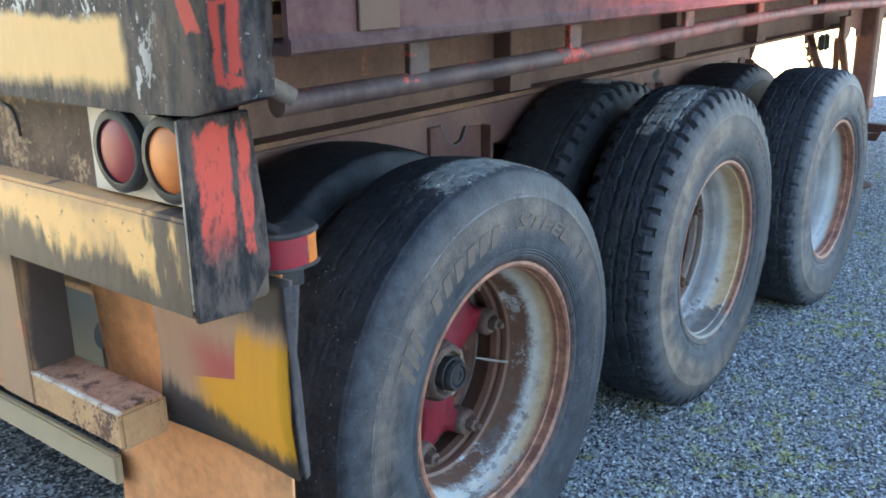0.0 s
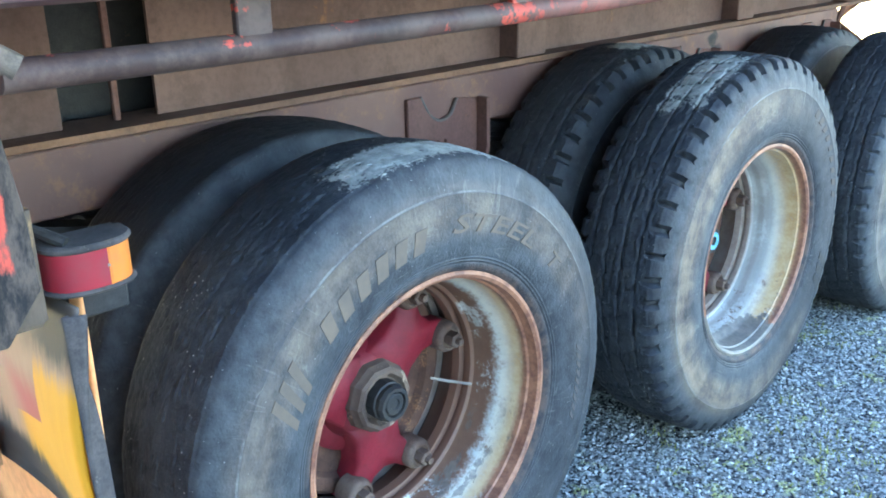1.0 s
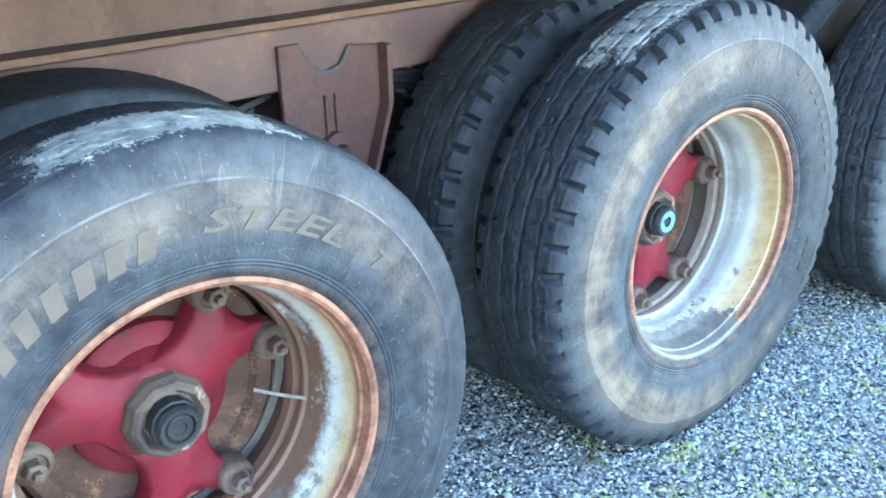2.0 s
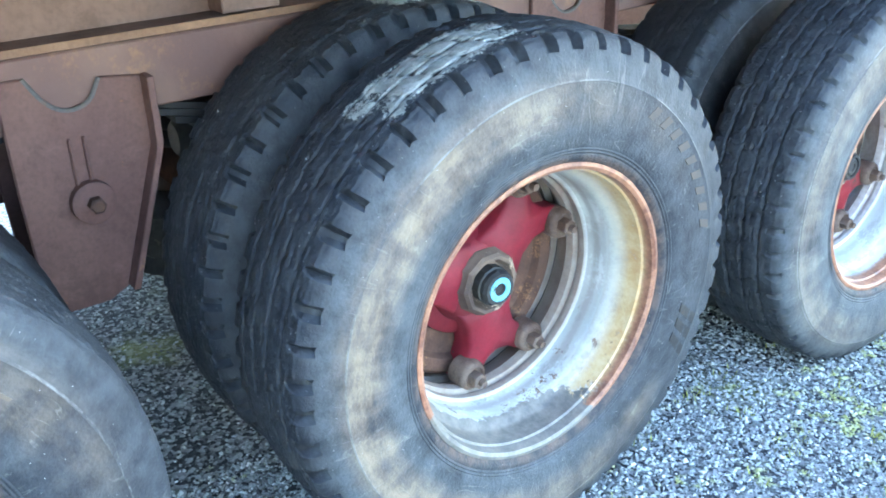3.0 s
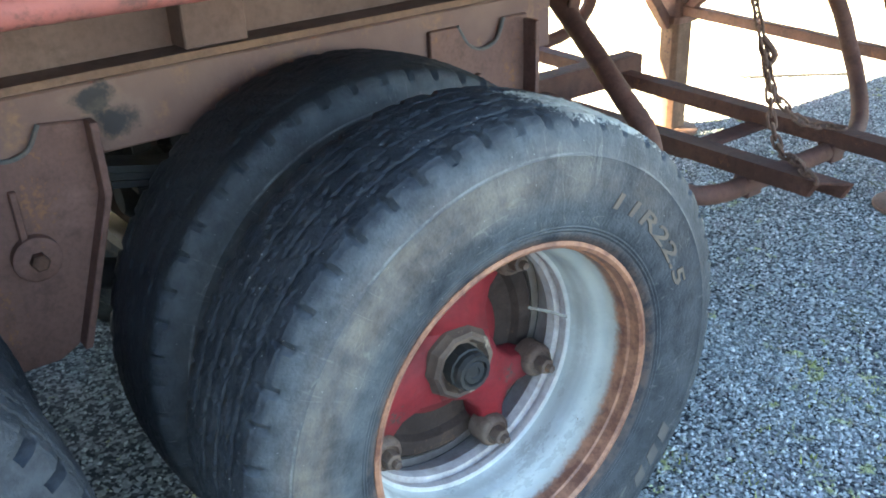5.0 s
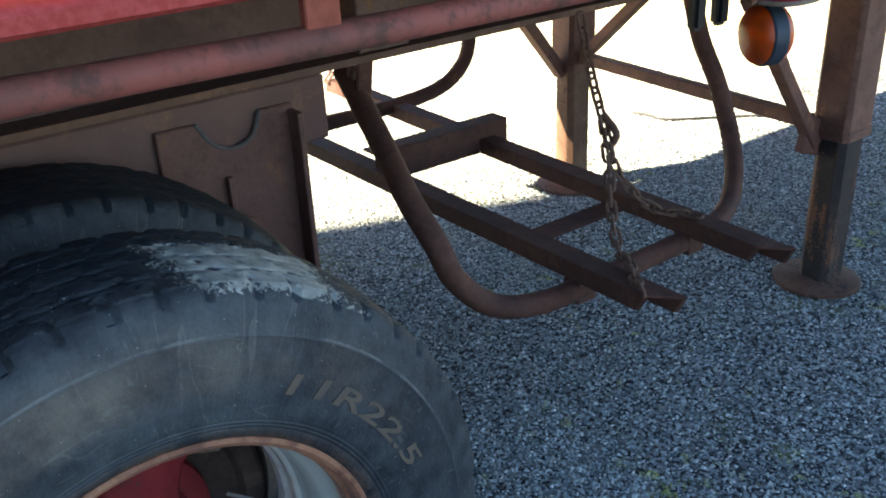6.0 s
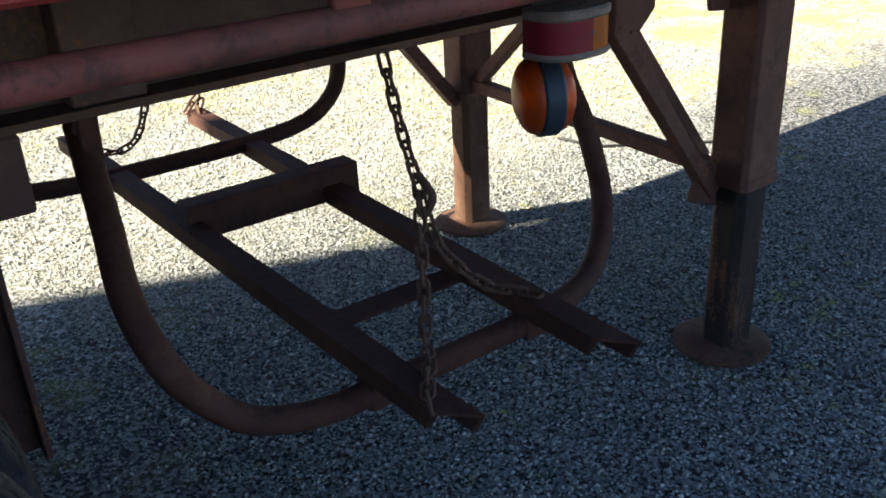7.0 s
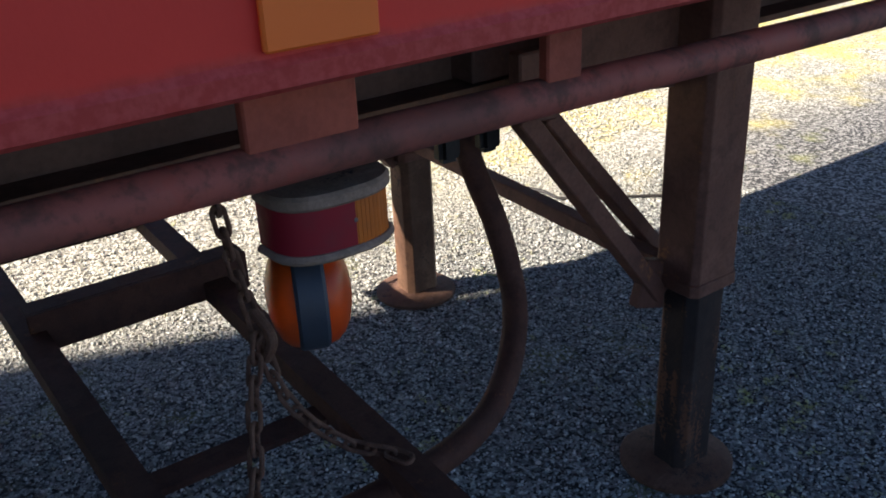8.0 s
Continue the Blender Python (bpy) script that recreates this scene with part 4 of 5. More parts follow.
def rim_mesh(mat):
    prof = [(0.108, 0.293), (0.120, 0.2985), (0.1250, 0.2965), (0.1262, 0.290), (0.122, 0.2835), (0.102, 0.2805), (0.099, 0.2765), (0.062, 0.2745), (0.050, 0.2705), (0.042, 0.262), (0.030, 0.2565), (0.022, 0.2545), (-0.016, 0.2535), (-0.026, 0.2505), (-0.030, 0.2435), (-0.042, 0.2425), (-0.046, 0.2480), (-0.052, 0.2480), (-0.056, 0.2365), (-0.075, 0.2345), (-0.078, 0.240), (-0.13, 0.262), (-0.13, 0.275), (0.05, 0.282), (0.10, 0.288)]
    bm = lathe(prof, 120, closed=True)
    me = bpy.data.meshes.new("rim")
    bm.to_mesh(me)
    bm.free()
    me.shade_smooth()
    me.set_sharp_from_angle(angle=radians(30))
    me.materials.append(mat)
    return me


def simple(name, bm, mat, smooth=True, angle=35):
    me = bpy.data.meshes.new(name)
    bm.to_mesh(me)
    bm.free()
    if smooth:
        me.shade_smooth()
        me.set_sharp_from_angle(angle=radians(angle))
    me.materials.append(mat)
    return me


def hub_mesh():
    return simple("hub", lathe([(-0.30, 0.0), (-0.30, 0.10), (-0.135, 0.142), (-0.108, 0.138), (-0.100, 0.128), (-0.092, 0.104), (-0.070, 0.094), (-0.056, 0.084), (-0.052, 0.076), (-0.052, 0.0)], 48), M_SPIDER)


def arm_mesh():
    """One cast arm that forks to two clamps, along +y."""
    bm = bmesh.new()
    outline = [(0.05, 0.075), (0.10, 0.058), (0.145, 0.062), (0.18, 0.086), (0.212, 0.104), (0.226, 0.085), (0.222, 0.06), (0.200, 0.035), (0.190, 0.0)]
    outline = outline + [(p, -q) for p, q in reversed(outline[:-1])]
    front, back, rim = [], [], []
    for p, q in outline:
        x = -0.052 - 0.012 * (p - 0.05) / 0.18
        front.append(bm.verts.new((x, p + (0.006 if p < 0.1 else -0.006), q * 0.86)))
        rim.append(bm.verts.new((x - 0.012, p, q)))
        back.append(bm.verts.new((-0.115, p, q)))
    m = len(front)
    bm.faces.new(back[::-1])
    top = [bm.verts.new((-0.043, 0.07, 0)), bm.verts.new((-0.048, 0.15, 0))]
    for i in range(m):
        j = (i + 1) % m
        bm.faces.new((front[i], front[j], rim[j], rim[i]))
        bm.faces.new((rim[i], rim[j], back[j], back[i]))
        near = top[0] if (outline[i][0] + outline[j][0]) / 2 < 0.11 else top[1]
        bm.faces.new((front[j], front[i], near))
    for i in range(m):
        j = (i + 1) % m
        one = (outline[i][0] + outline[j][0]) / 2 < 0.11
        two = (outline[j][0] + outline[(j + 1) % m][0]) / 2 < 0.11
        if one != two:
            bm.faces.new((front[j], top[0], top[1]))
    bmesh.ops.recalc_face_normals(bm, faces=bm.faces[:])
    return simple("arm", bm, M_SPIDER, True, 62)


def bent_text(body, size, radius, start, end, surface, lean=0.25):
    """Raised slanting characters along a circle of the flank, from start to end in degrees clockwise from the top."""
    cu = bpy.data.curves.new("letters", "FONT")
    cu.body, cu.size, cu.extrude, cu.align_x = body, size, 0.0014, "LEFT"
    cu.resolution_u, cu.shear, cu.offset = 2, lean, 0.0006
    tmp = bpy.data.objects.new("letters", cu)
    scene.collection.objects.link(tmp)
    bpy.context.view_layer.update()
    me = bpy.data.meshes.new_from_object(tmp.evaluated_get(bpy.context.evaluated_depsgraph_get()))
    bpy.data.objects.remove(tmp)
    wide = max(v.co.x for v in me.vertices)
    for v in me.vertices:
        a = radians(90 - start - (end - start) * v.co.x / wide)
        r = radius + v.co.y
        v.co = (surface(r) + v.co.z + 0.0003, r * math.cos(a), r * math.sin(a))
    me.update()
    me.materials.clear()
    me.materials.append(M_LETTER)
    return me


def flank_x(r):
    pts = ((0.331, 0.1378), (0.35, 0.14), (0.372, 0.1412), (0.395, 0.1412), (0.418, 0.14), (0.44, 0.1372), (0.462, 0.131), (0.492, 0.1225))
    return float(np.interp(r, [p[0] for p in pts], [p[1] for p in pts]))


def bars(start, count, pitch, r0, r1, mat, parent, fill=0.62, lean=2.0):
    """Raised plain bars on the flank, each a part, where writing cannot be read or is a maker's."""
    for k in range(count):
        bm = bmesh.new()
        a0, a1 = radians(90 - start - k * pitch), radians(90 - start - (k + fill) * pitch)
        q = [(r0, a0), (r0, a1), (r1, a1 - radians(lean)), (r1, a0 - radians(lean))]
        lo = [bm.verts.new((flank_x(r) - 0.001, r * math.cos(a), r * math.sin(a))) for r, a in q]
        hi = [bm.verts.new((flank_x(r) + 0.0014, r * math.cos(a), r * math.sin(a))) for r, a in q]
        bm.faces.new(hi)
        for i in range(4):
            bm.faces.new((lo[i], lo[(i + 1) % 4], hi[(i + 1) % 4], hi[i]))
        bmesh.ops.recalc_face_normals(bm, faces=bm.faces[:])
        put("raised_bar", simple("raised_bar", bm, mat, False), parent, at=(0.012, 0, 0))


def put(name, me, parent, label="", at=(0, 0, 0)):
    ob = new(name, me)
    ob.parent = parent
    ob.location = at
    if label:
        tagged(ob, label)
    return ob


HUB = hub_mesh()
ARM = arm_mesh()
HUB_DULL, ARM_DULL = HUB.copy(), ARM.copy()
for me in (HUB_DULL, ARM_DULL):
    me.materials.clear()
    me.materials.append(M_SPIDER_DULL)
RIMS = [rim_mesh(M_RIM_RUSTY), rim_mesh(M_RIM), rim_mesh(M_RIM_PLAIN)]
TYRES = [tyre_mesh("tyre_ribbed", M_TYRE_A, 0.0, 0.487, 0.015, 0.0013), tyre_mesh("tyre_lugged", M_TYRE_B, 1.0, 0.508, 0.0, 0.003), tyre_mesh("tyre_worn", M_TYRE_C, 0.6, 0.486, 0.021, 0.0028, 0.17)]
FAR_TYRE = tyre_mesh("tyre_far", M_TYRE_INNER, 0.6, 0.487, 0.015, 0.002, 0.2, 104)
INNER_TYRES = []
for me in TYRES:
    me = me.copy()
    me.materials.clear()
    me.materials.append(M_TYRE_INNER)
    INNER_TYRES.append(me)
DRUM = simple("drum", lathe([(-0.40, 0.0), (-0.40, 0.222), (-0.13, 0.233), (-0.108, 0.231), (-0.100, 0.222), (-0.102, 0.196), (-0.118, 0.188), (-0.135, 0.10), (-0.135, 0.0)], 64), M_DRUM)
DRUM_PALE = DRUM.copy()
DRUM_PALE.materials.clear()
DRUM_PALE.materials.append(M_DRUM_PALE)
INNER_RIM = simple("inner_rim", lathe([(-0.12, 0.245), (-0.12, 0.262), (-0.46, 0.29), (-0.46, 0.27)], 72, closed=True), M_RIM)
COLLAR = simple("collar", lathe([(-0.06, 0.0), (-0.06, 0.078), (-0.028, 0.074), (-0.022, 0.070), (-0.012, 0.068), (-0.006, 0.062), (-0.007, 0.055), (-0.022, 0.046), (-0.022, 0.0)], 10), M_COLLAR, True, 24)
CAP = simple("hub_cap", lathe([(-0.04, 0.0), (-0.04, 0.041), (0.002, 0.041), (0.004, 0.038), (0.014, 0.038), (0.022, 0.034), (0.022, 0.027), (0.016, 0.025), (0.016, 0.0)], 12), M_BLACK, True, 24)
BOSS = simple("cap_boss", lathe([(0.012, 0.0), (0.012, 0.0225), (0.019, 0.0225), (0.021, 0.020), (0.021, 0.012), (0.018, 0.010), (0.018, 0.0)], 24), M_BLACK, True, 30)
MARK = simple("paint_mark", lathe([(0.0222, 0.0135), (0.0222, 0.026), (0.0236, 0.025), (0.0236, 0.0145)], 32, closed=True), M_CYAN)
CLAMP = simple("clamp", lathe([(-0.085, 0.0), (-0.085, 0.034), (-0.048, 0.034), (-0.040, 0.030), (-0.037, 0.024), (-0.041, 0.021), (-0.041, 0.0)], 22), M_NUT, True, 40)
NUT = simple("nut", lathe([(-0.04, 0.0), (-0.04, 0.017), (-0.018, 0.017), (-0.016, 0.014), (-0.016, 0.009), (-0.004, 0.008), (-0.004, 0.0)], 6), M_NUT, False)


CAP_IN = (-0.008, -0.024, -0.016)


def wheel(k, turn, side, label):
    y, z = HUBS[k]
    hub = put("wheel", HUB_DULL if k == 2 else HUB, trailer, label)
    hub.location = (OUT[k] if side == 0 else 2 * MID, y, z)
    if side:
        hub.rotation_euler = (0, 0, math.pi)
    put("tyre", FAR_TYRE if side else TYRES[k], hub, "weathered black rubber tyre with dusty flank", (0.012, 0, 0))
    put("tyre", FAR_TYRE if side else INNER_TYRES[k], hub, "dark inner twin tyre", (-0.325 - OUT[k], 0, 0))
    put("rim", RIMS[k], hub, "pale blue painted rim with a rusty lip", (0.012, 0, 0))
    put("inner_rim", INNER_RIM, hub)
    put("brake_drum", DRUM_PALE if k == 2 else DRUM, hub, "dusty brake drum" if k == 2 else "rusty brown brake drum")
    put("collar", COLLAR, hub, "chipped faceted steel collar", (CAP_IN[k] + (0.0, 0.004, 0.0)[k], 0, 0))
    put("hub_cap", CAP, hub, "greasy black hub cap", (CAP_IN[k], 0, 0))
    put("cap_boss", BOSS, hub, "", (CAP_IN[k], 0, 0))
    for arm in range(3):
        put("arm", ARM_DULL if k == 2 else ARM, hub).rotation_euler = (radians(turn + 120 * arm), 0, 0)
        for off in (-22.5, 22.5):
            a = radians(turn + 120 * arm + off)
            for nm, me in (("clamp", CLAMP), ("nut", NUT)):
                ob = put(nm, me, hub, at=(0, 0.212 * math.cos(a), 0.212 * math.sin(a)))
                ob.rotation_euler = (a, 0, 0)
    return hub


wheel_a = wheel(0, -82, 0, "spoked hub wheel with crimson cast arms and a smooth worn tyre")
wheel_b = wheel(1, -78, 0, "spoked hub wheel with crimson cast arms and a lugged dusty tyre")
wheel_c = wheel(2, -45, 0, "spoked hub wheel with dull red arms and a grey worn tyre")
for k, turn in ((0, 20), (1, 60), (2, 10)):
    wheel(k, turn, 1, "twin wheel on the trailer's sunlit side")
put("paint_mark", MARK, wheel_b, "cyan ring painted on the hub cap", (CAP_IN[1], 0, 0))
put("lettering", bent_text("STEEL", 0.046, 0.373, 3.0, 39.0, flank_x), wheel_a, "raised rubber lettering", (0.012, 0, 0))
put("lettering", bent_text("T", 0.046, 0.376, 47.0, 54.0, flank_x), wheel_a, "raised rubber lettering", (0.012, 0, 0))
bars(-67, 3, 4.6, 0.352, 0.412, M_LETTER, wheel_a, 0.55, 4.0)
bars(-44, 6, 6.6, 0.360, 0.400, M_LETTER, wheel_a, 0.6)
bars(84, 9, 2.8, 0.388, 0.402, M_LETTER_DARK, wheel_a, 0.5)
bars(32, 9, 5.6, 0.406, 0.432, M_LETTER_TAN, wheel_b, 0.45)
bars(104, 3, 5.0, 0.376, 0.440, M_BLACK, wheel_b, 0.6, 4.0)
put("lettering", bent_text("11R22.5", 0.040, 0.366, 26.0, 72.0, flank_x, 0.1), wheel_c, "raised rubber size lettering", (0.012, 0, 0))
bars(118, 3, 7.0, 0.392, 0.425, M_LETTER_DARK, wheel_c)
part("valve", tube([(-0.06, 0.165, -0.03), (-0.04, 0.196, -0.042), (-0.012, 0.240, -0.056)], 0.0034, 8), M_VALVE, wheel_a, "thin steel valve stem", True)
part("valve", tube([(0.0, 0.13, 0.085), (0.03, 0.155, 0.08), (0.053, 0.177, 0.071)], 0.003, 8), M_VALVE, wheel_c, "thin steel valve stem", True)

# ---- deck edge and rub rail ----
part("deck", box(-2.1, 0.19, -0.78, 7.5, 1.43, 1.475, 0.004), M_DECK, trailer, "worn deck seen from below")
CHANNEL = [(0.200, 1.298), (0.296, 1.293), (0.304, 1.298), (0.305, 1.312), (0.300, 1.318), (0.300, 1.47), (0.200, 1.476), (0.200, 1.465), (0.290, 1.460), (0.290, 1.310), (0.200, 1.310)]
for side in (0, 1):
    bm = rise(prism(CHANNEL, "y", -0.725, 7.5))
    part("side_channel", mirrored(bm) if side else bm, M_CHANNEL, trailer, "faded red steel side channel with grime")
RAIL = [(-0.700, 1.219), (-0.30, 1.222), (0.30, 1.232), (1.0, 1.251), (1.6, 1.258), (2.1, 1.256), (2.65, 1.249), (3.2, 1.249), (3.6, 1.250), (4.0, 1.247), (4.5, 1.246), (5.2, 1.249), (7.4, 1.264)]
part("rub_rail", tube(smooth_path([(0.240, y, z) for y, z in RAIL], 5), 0.0175, 18), M_RED_GREY, trailer, "worn red pipe rail, bent in places", True)
part("rail_end", tube([(0.243, -0.716, 1.248), (0.248, -0.700, 1.239), (0.254, -0.684, 1.228)], 0.0140, 16), M_STUB, trailer, "bare pale pipe end", True)
for y, w in ((-0.40, 0.05), (0.09, 0.045), (0.64, 0.05), (1.13, 0.045), (1.62, 0.045), (2.13, 0.045), (2.66, 0.042), (3.23, 0.043), (3.53, 0.094), (3.79, 0.042), (4.33, 0.045), (4.88, 0.045)):
    low = float(np.interp(y, [p[0] for p in RAIL], [p[1] for p in RAIL])) - 0.012
    part("rail_post", box(0.236, 0.249, y - w / 2, y + w / 2, low, 1.31 + 0.007 * y, 0.002), M_RED_GREY if y < 1.0 else M_POST, trailer)
part("reflector_tag", box(0.3012, 0.306, -0.597, -0.511, 1.314, 1.40, 0.0015), M_TAG, trailer, "faded square reflector")
part("side_reflector", box(0.3012, 0.308, 3.480, 3.566, 1.3465, 1.432, 0.002), M_REFLECT, trailer, "orange square reflector")

# ---- rear end ----
def rounded_header():
    """The rear deck beam with its rounded outer corner."""
    pts = [(-2.0, -0.80), (0.05, -0.80), (0.15, -0.80), (0.19, -0.80), (0.208, -0.80)]
    for k in range(1, 8):
        a = radians(-90 + 90 * k / 8)
        pts.append((0.208 + 0.068 * math.cos(a), -0.732 + 0.068 * math.sin(a)))
    pts += [(0.276, -0.722), (0.258, -0.722), (0.252, -0.738), (0.19, -0.77), (0.15, -0.77), (0.05, -0.77), (-2.0, -0.77)]
    bm = prism(pts, "z", 1.205, 1.475)
    for v in bm.verts:
        if v.co.z < 1.3:
            u = min(1.0, max(0.0, (v.co.x - 0.12) / 0.156))
            v.co.z += 0.032 * u * u
            v.co.x -= 0.012 * u
    return bm


part("rear_header", rounded_header(), M_HEADER, trailer, "sooty cream and black rear deck beam with flaking paint", True, 40)
part("lamp_board", box(-2.0, 0.165, -0.755, -0.745, 1.06, 1.206, 0.002), M_BOARD, trailer, "sooty recessed lamp board")
part("lamp_backing", box(-0.128, 0.155, -0.768, -0.756, 1.066, 1.202, 0.002), M_WHITE, trailer, "white lamp backing plate")
bumper = part("bumper", box(-2.0, 0.155, -0.805, -0.66, 0.912, 1.062, 0.006, 2), M_BUMPER, trailer, "sooty cream rear cross beam with rust")
END_PLATE = [(-0.808, 0.912), (-0.808, 1.206), (-0.690, 1.206), (-0.672, 1.06), (-0.668, 0.965), (-0.715, 0.905)]
part("end_plate", prism(END_PLATE, "x", 0.158, 0.168, 0.002), M_SOOT_RED, trailer, "red end plate blackened by soot")
for x, mat, lab in ((-0.030, M_LENS_RED, "round red tail lamp"), (0.097, M_LENS_AMBER, "round amber tail lamp")):
    bm = lathe([(0.0, 0.0), (0.0, 0.064), (0.016, 0.064), (0.020, 0.058), (0.020, 0.049), (0.0, 0.049)], 48, axis="z")
    lamp = part("tail_lamp", bm, M_BLACK, trailer, lab, True)
    lamp.location, lamp.rotation_euler = (x, -0.768, 1.139), (math.pi / 2, 0, 0)
    bm = lathe([(0.001, 0.0), (0.001, 0.0488), (0.014, 0.0488), (0.018, 0.040), (0.021, 0.02), (0.022, 0.0)], 48, axis="z")
    part("lens", bm, mat, lamp, "", True)

# rear guard: uprights, step bar
for x in (-0.545, -1.255):
    part("upright", box(x - 0.068, x + 0.068, -0.756, -0.656, 0.562, 0.912, 0.008, 2), M_UPRIGHT, trailer, "cream guard upright, dark on its sides and top")
part("step_bar", box(-1.62, -0.177, -0.752, -0.650, 0.562, 0.640, 0.007, 2), M_STEP, trailer, "chipped rusty cream step bar")
part("step_tread", box(-1.60, -0.184, -0.744, -0.655, 0.636, 0.6425, 0.002), M_TREAD, trailer, "flaking rusty step tread")
part("chipped_edge", box(0.1568, 0.1592, -0.8098, -0.806, 0.93, 1.204, 0.0005), M_CHIP, trailer)
part("chipped_edge", box(-1.61, -0.182, -0.7535, -0.742, 0.632, 0.6415, 0.003), M_CHIP, trailer)


# mudflaps
def flap(name, x0, x1, y, z0, z1, mat, label, slant=0.0, bow=0.02):
    """A hanging sheet with a slight bow and a slanting lower edge."""
    nx, nz = 14, 14
    v, f = [], []
    for s in (0, 1):
        for i in range(nx + 1):
            for j in range(nz + 1):
                u, w = i / nx, j / nz
                lo = z0 + slant * (1 - u)
                yy = y + bow * math.sin(math.pi * w) * (0.4 + 0.6 * u) + 0.012 * math.sin(3.1 * u + 4 * w) + s * 0.007
                v.append((x0 + (x1 - x0) * u, yy, lo + (z1 - lo) * w))
    k = (nx + 1) * (nz + 1)
    at = lambda s, i, j: s * k + i * (nz + 1) + j
    for i in range(nx):
        for j in range(nz):
            f.append((at(0, i, j), at(0, i + 1, j), at(0, i + 1, j + 1), at(0, i, j + 1)))
            f.append((at(1, i, j), at(1, i, j + 1), at(1, i + 1, j + 1), at(1, i + 1, j)))
    for i in range(nx):
        f.append((at(0, i, 0), at(1, i, 0), at(1, i + 1, 0), at(0, i + 1, 0)))
        f.append((at(0, i, nz), at(0, i + 1, nz), at(1, i + 1, nz), at(1, i, nz)))
    for j in range(nz):
        f.append((at(0, 0, j), at(0, 0, j + 1), at(1, 0, j + 1), at(1, 0, j)))
        f.append((at(0, nx, j), at(1, nx, j), at(1, nx, j + 1), at(0, nx, j + 1)))
    return link_mesh(name, v, f, mat, trailer, label, True)


flap("marker_board", -0.212, 0.168, -0.645, 0.578, 0.93, M_FLAP, "tan flap with yellow and red painted fields", 0.0, 0.0)
flap("mudflap", -0.455, 0.115, -0.618, 0.12, 0.93, M_TAN, "hanging tan rubber mudflap", 0.0, 0.015)
flap("mudflap", -1.915, -1.345, -0.618, 0.12, 0.93, M_TAN, "hanging tan rubber mudflap", 0.0, 0.015)
flap("flap_edge", 0.1685, 0.182, -0.642, 0.585, 0.925, M_LIP, "dark folded rubber edge", 0.0, 0.0)
part("lamp_arm", tube([(0.03, -0.665, 1.045), (0.10, -0.652, 1.022), (0.135, -0.62, 1.002)], 0.008, 10), M_BLACK, trailer, "thin black lamp arm", True)
part("wire", tube(smooth_path([(-0.46, -0.758, 1.172), (-0.42, -0.759, 1.179), (-0.385, -0.760, 1.171), (-0.372, -0.760, 1.15), (-0.370, -0.759, 1.125)]), 0.003, 8), M_BLACK, trailer, "loose black wire end", True)
part("tool_box", box(-0.96, -0.735, -0.45, -0.20, 0.40, 0.667, 0.008, 2), M_OLIVE, trailer, "olive-grey steel box under the beam")
part("box_lid", box(-0.97, -0.727, -0.46, -0.19, 0.660, 0.676, 0.004), M_STEP, trailer, "rusty yellowed box lid")
part("guard_board", box(-1.37, -0.43, -0.632, -0.612, 0.340, 0.412, 0.005, 2), M_BEIGE, trailer, "dull beige splash board")


# ---- marker lamps ----
def marker_lamp(x, y0, y1, z0, z1, label, deep=0.052, rim=None, ribs=True, lid=0.24, foot=0.14, split=0.64, square=0.55):
    """Side marker: rubber top and bottom lips, red half behind, amber half in front."""
    def plan(grow):
        pts, m = [], (y0 + y1) / 2
        h = (y1 - y0) / 2 + grow
        for k in range(17):
            a = math.pi * k / 16
            c, s = math.cos(a), math.sin(a)
            pts.append((x + (deep + grow) * abs(s) ** square, m - h * math.copysign(abs(c) ** (0.35 + 0.6 * square), c)))
        return [(x - 0.012, y0 - grow)] + pts + [(x - 0.012, y1 + grow)]
    zl, zf = z1 - (z1 - z0) * lid, z0 + (z1 - z0) * foot
    bm = prism(plan(0.004), "z", zl, z1, 0.003)
    prism(plan(0.005), "z", z0, zf, 0.003, bm)
    box(x - 0.02, x - 0.004, y0 + 0.004, y1 - 0.004, z0, z1, 0.002, 1, bm)
    lamp = part("marker_lamp", bm, rim or M_RUBBER_GREY, trailer, label, True, 30)
    m = y0 + (y1 - y0) * split
    p = plan(0.0)
    red = [q for q in p if q[1] < m - 1e-4]
    amb = [q for q in p if q[1] > m + 1e-4]
    part("red_lens", prism(red + [(x + deep, m), (x - 0.012, m)], "z", zf, zl), M_LENS_RED, lamp, "red lens half", True, 30)
    part("amber_lens", prism([(x - 0.012, m), (x + deep, m)] + amb, "z", zf, zl), M_LENS_AMBER, lamp, "amber lens half", True, 30)
    bm = bmesh.new()
    for k in range(9 if ribs else 1):
        yy = m + (y1 - m) * (k + 0.6) / 11
        edge = sorted((q[1], q[0]) for q in [(x + deep, m)] + amb)
        xx = float(np.interp(yy, [q[0] for q in edge], [q[1] for q in edge]))
        box(xx - 0.004, xx + 0.0008, yy - 0.0012, yy + 0.0012, zf, zl, 0.0, 1, bm)
    part("lens_ribs", bm, M_LENS_AMBER, lamp)
    bm = shifted(lathe([(0.0, 0.0), (0.0, 0.0024), (0.0015, 0.002), (0.002, 0.0)], 12), x=x + deep - 0.001, y=m, z=(z0 + z1) / 2)
    part("screw", bm, M_VALVE, lamp)
    return lamp


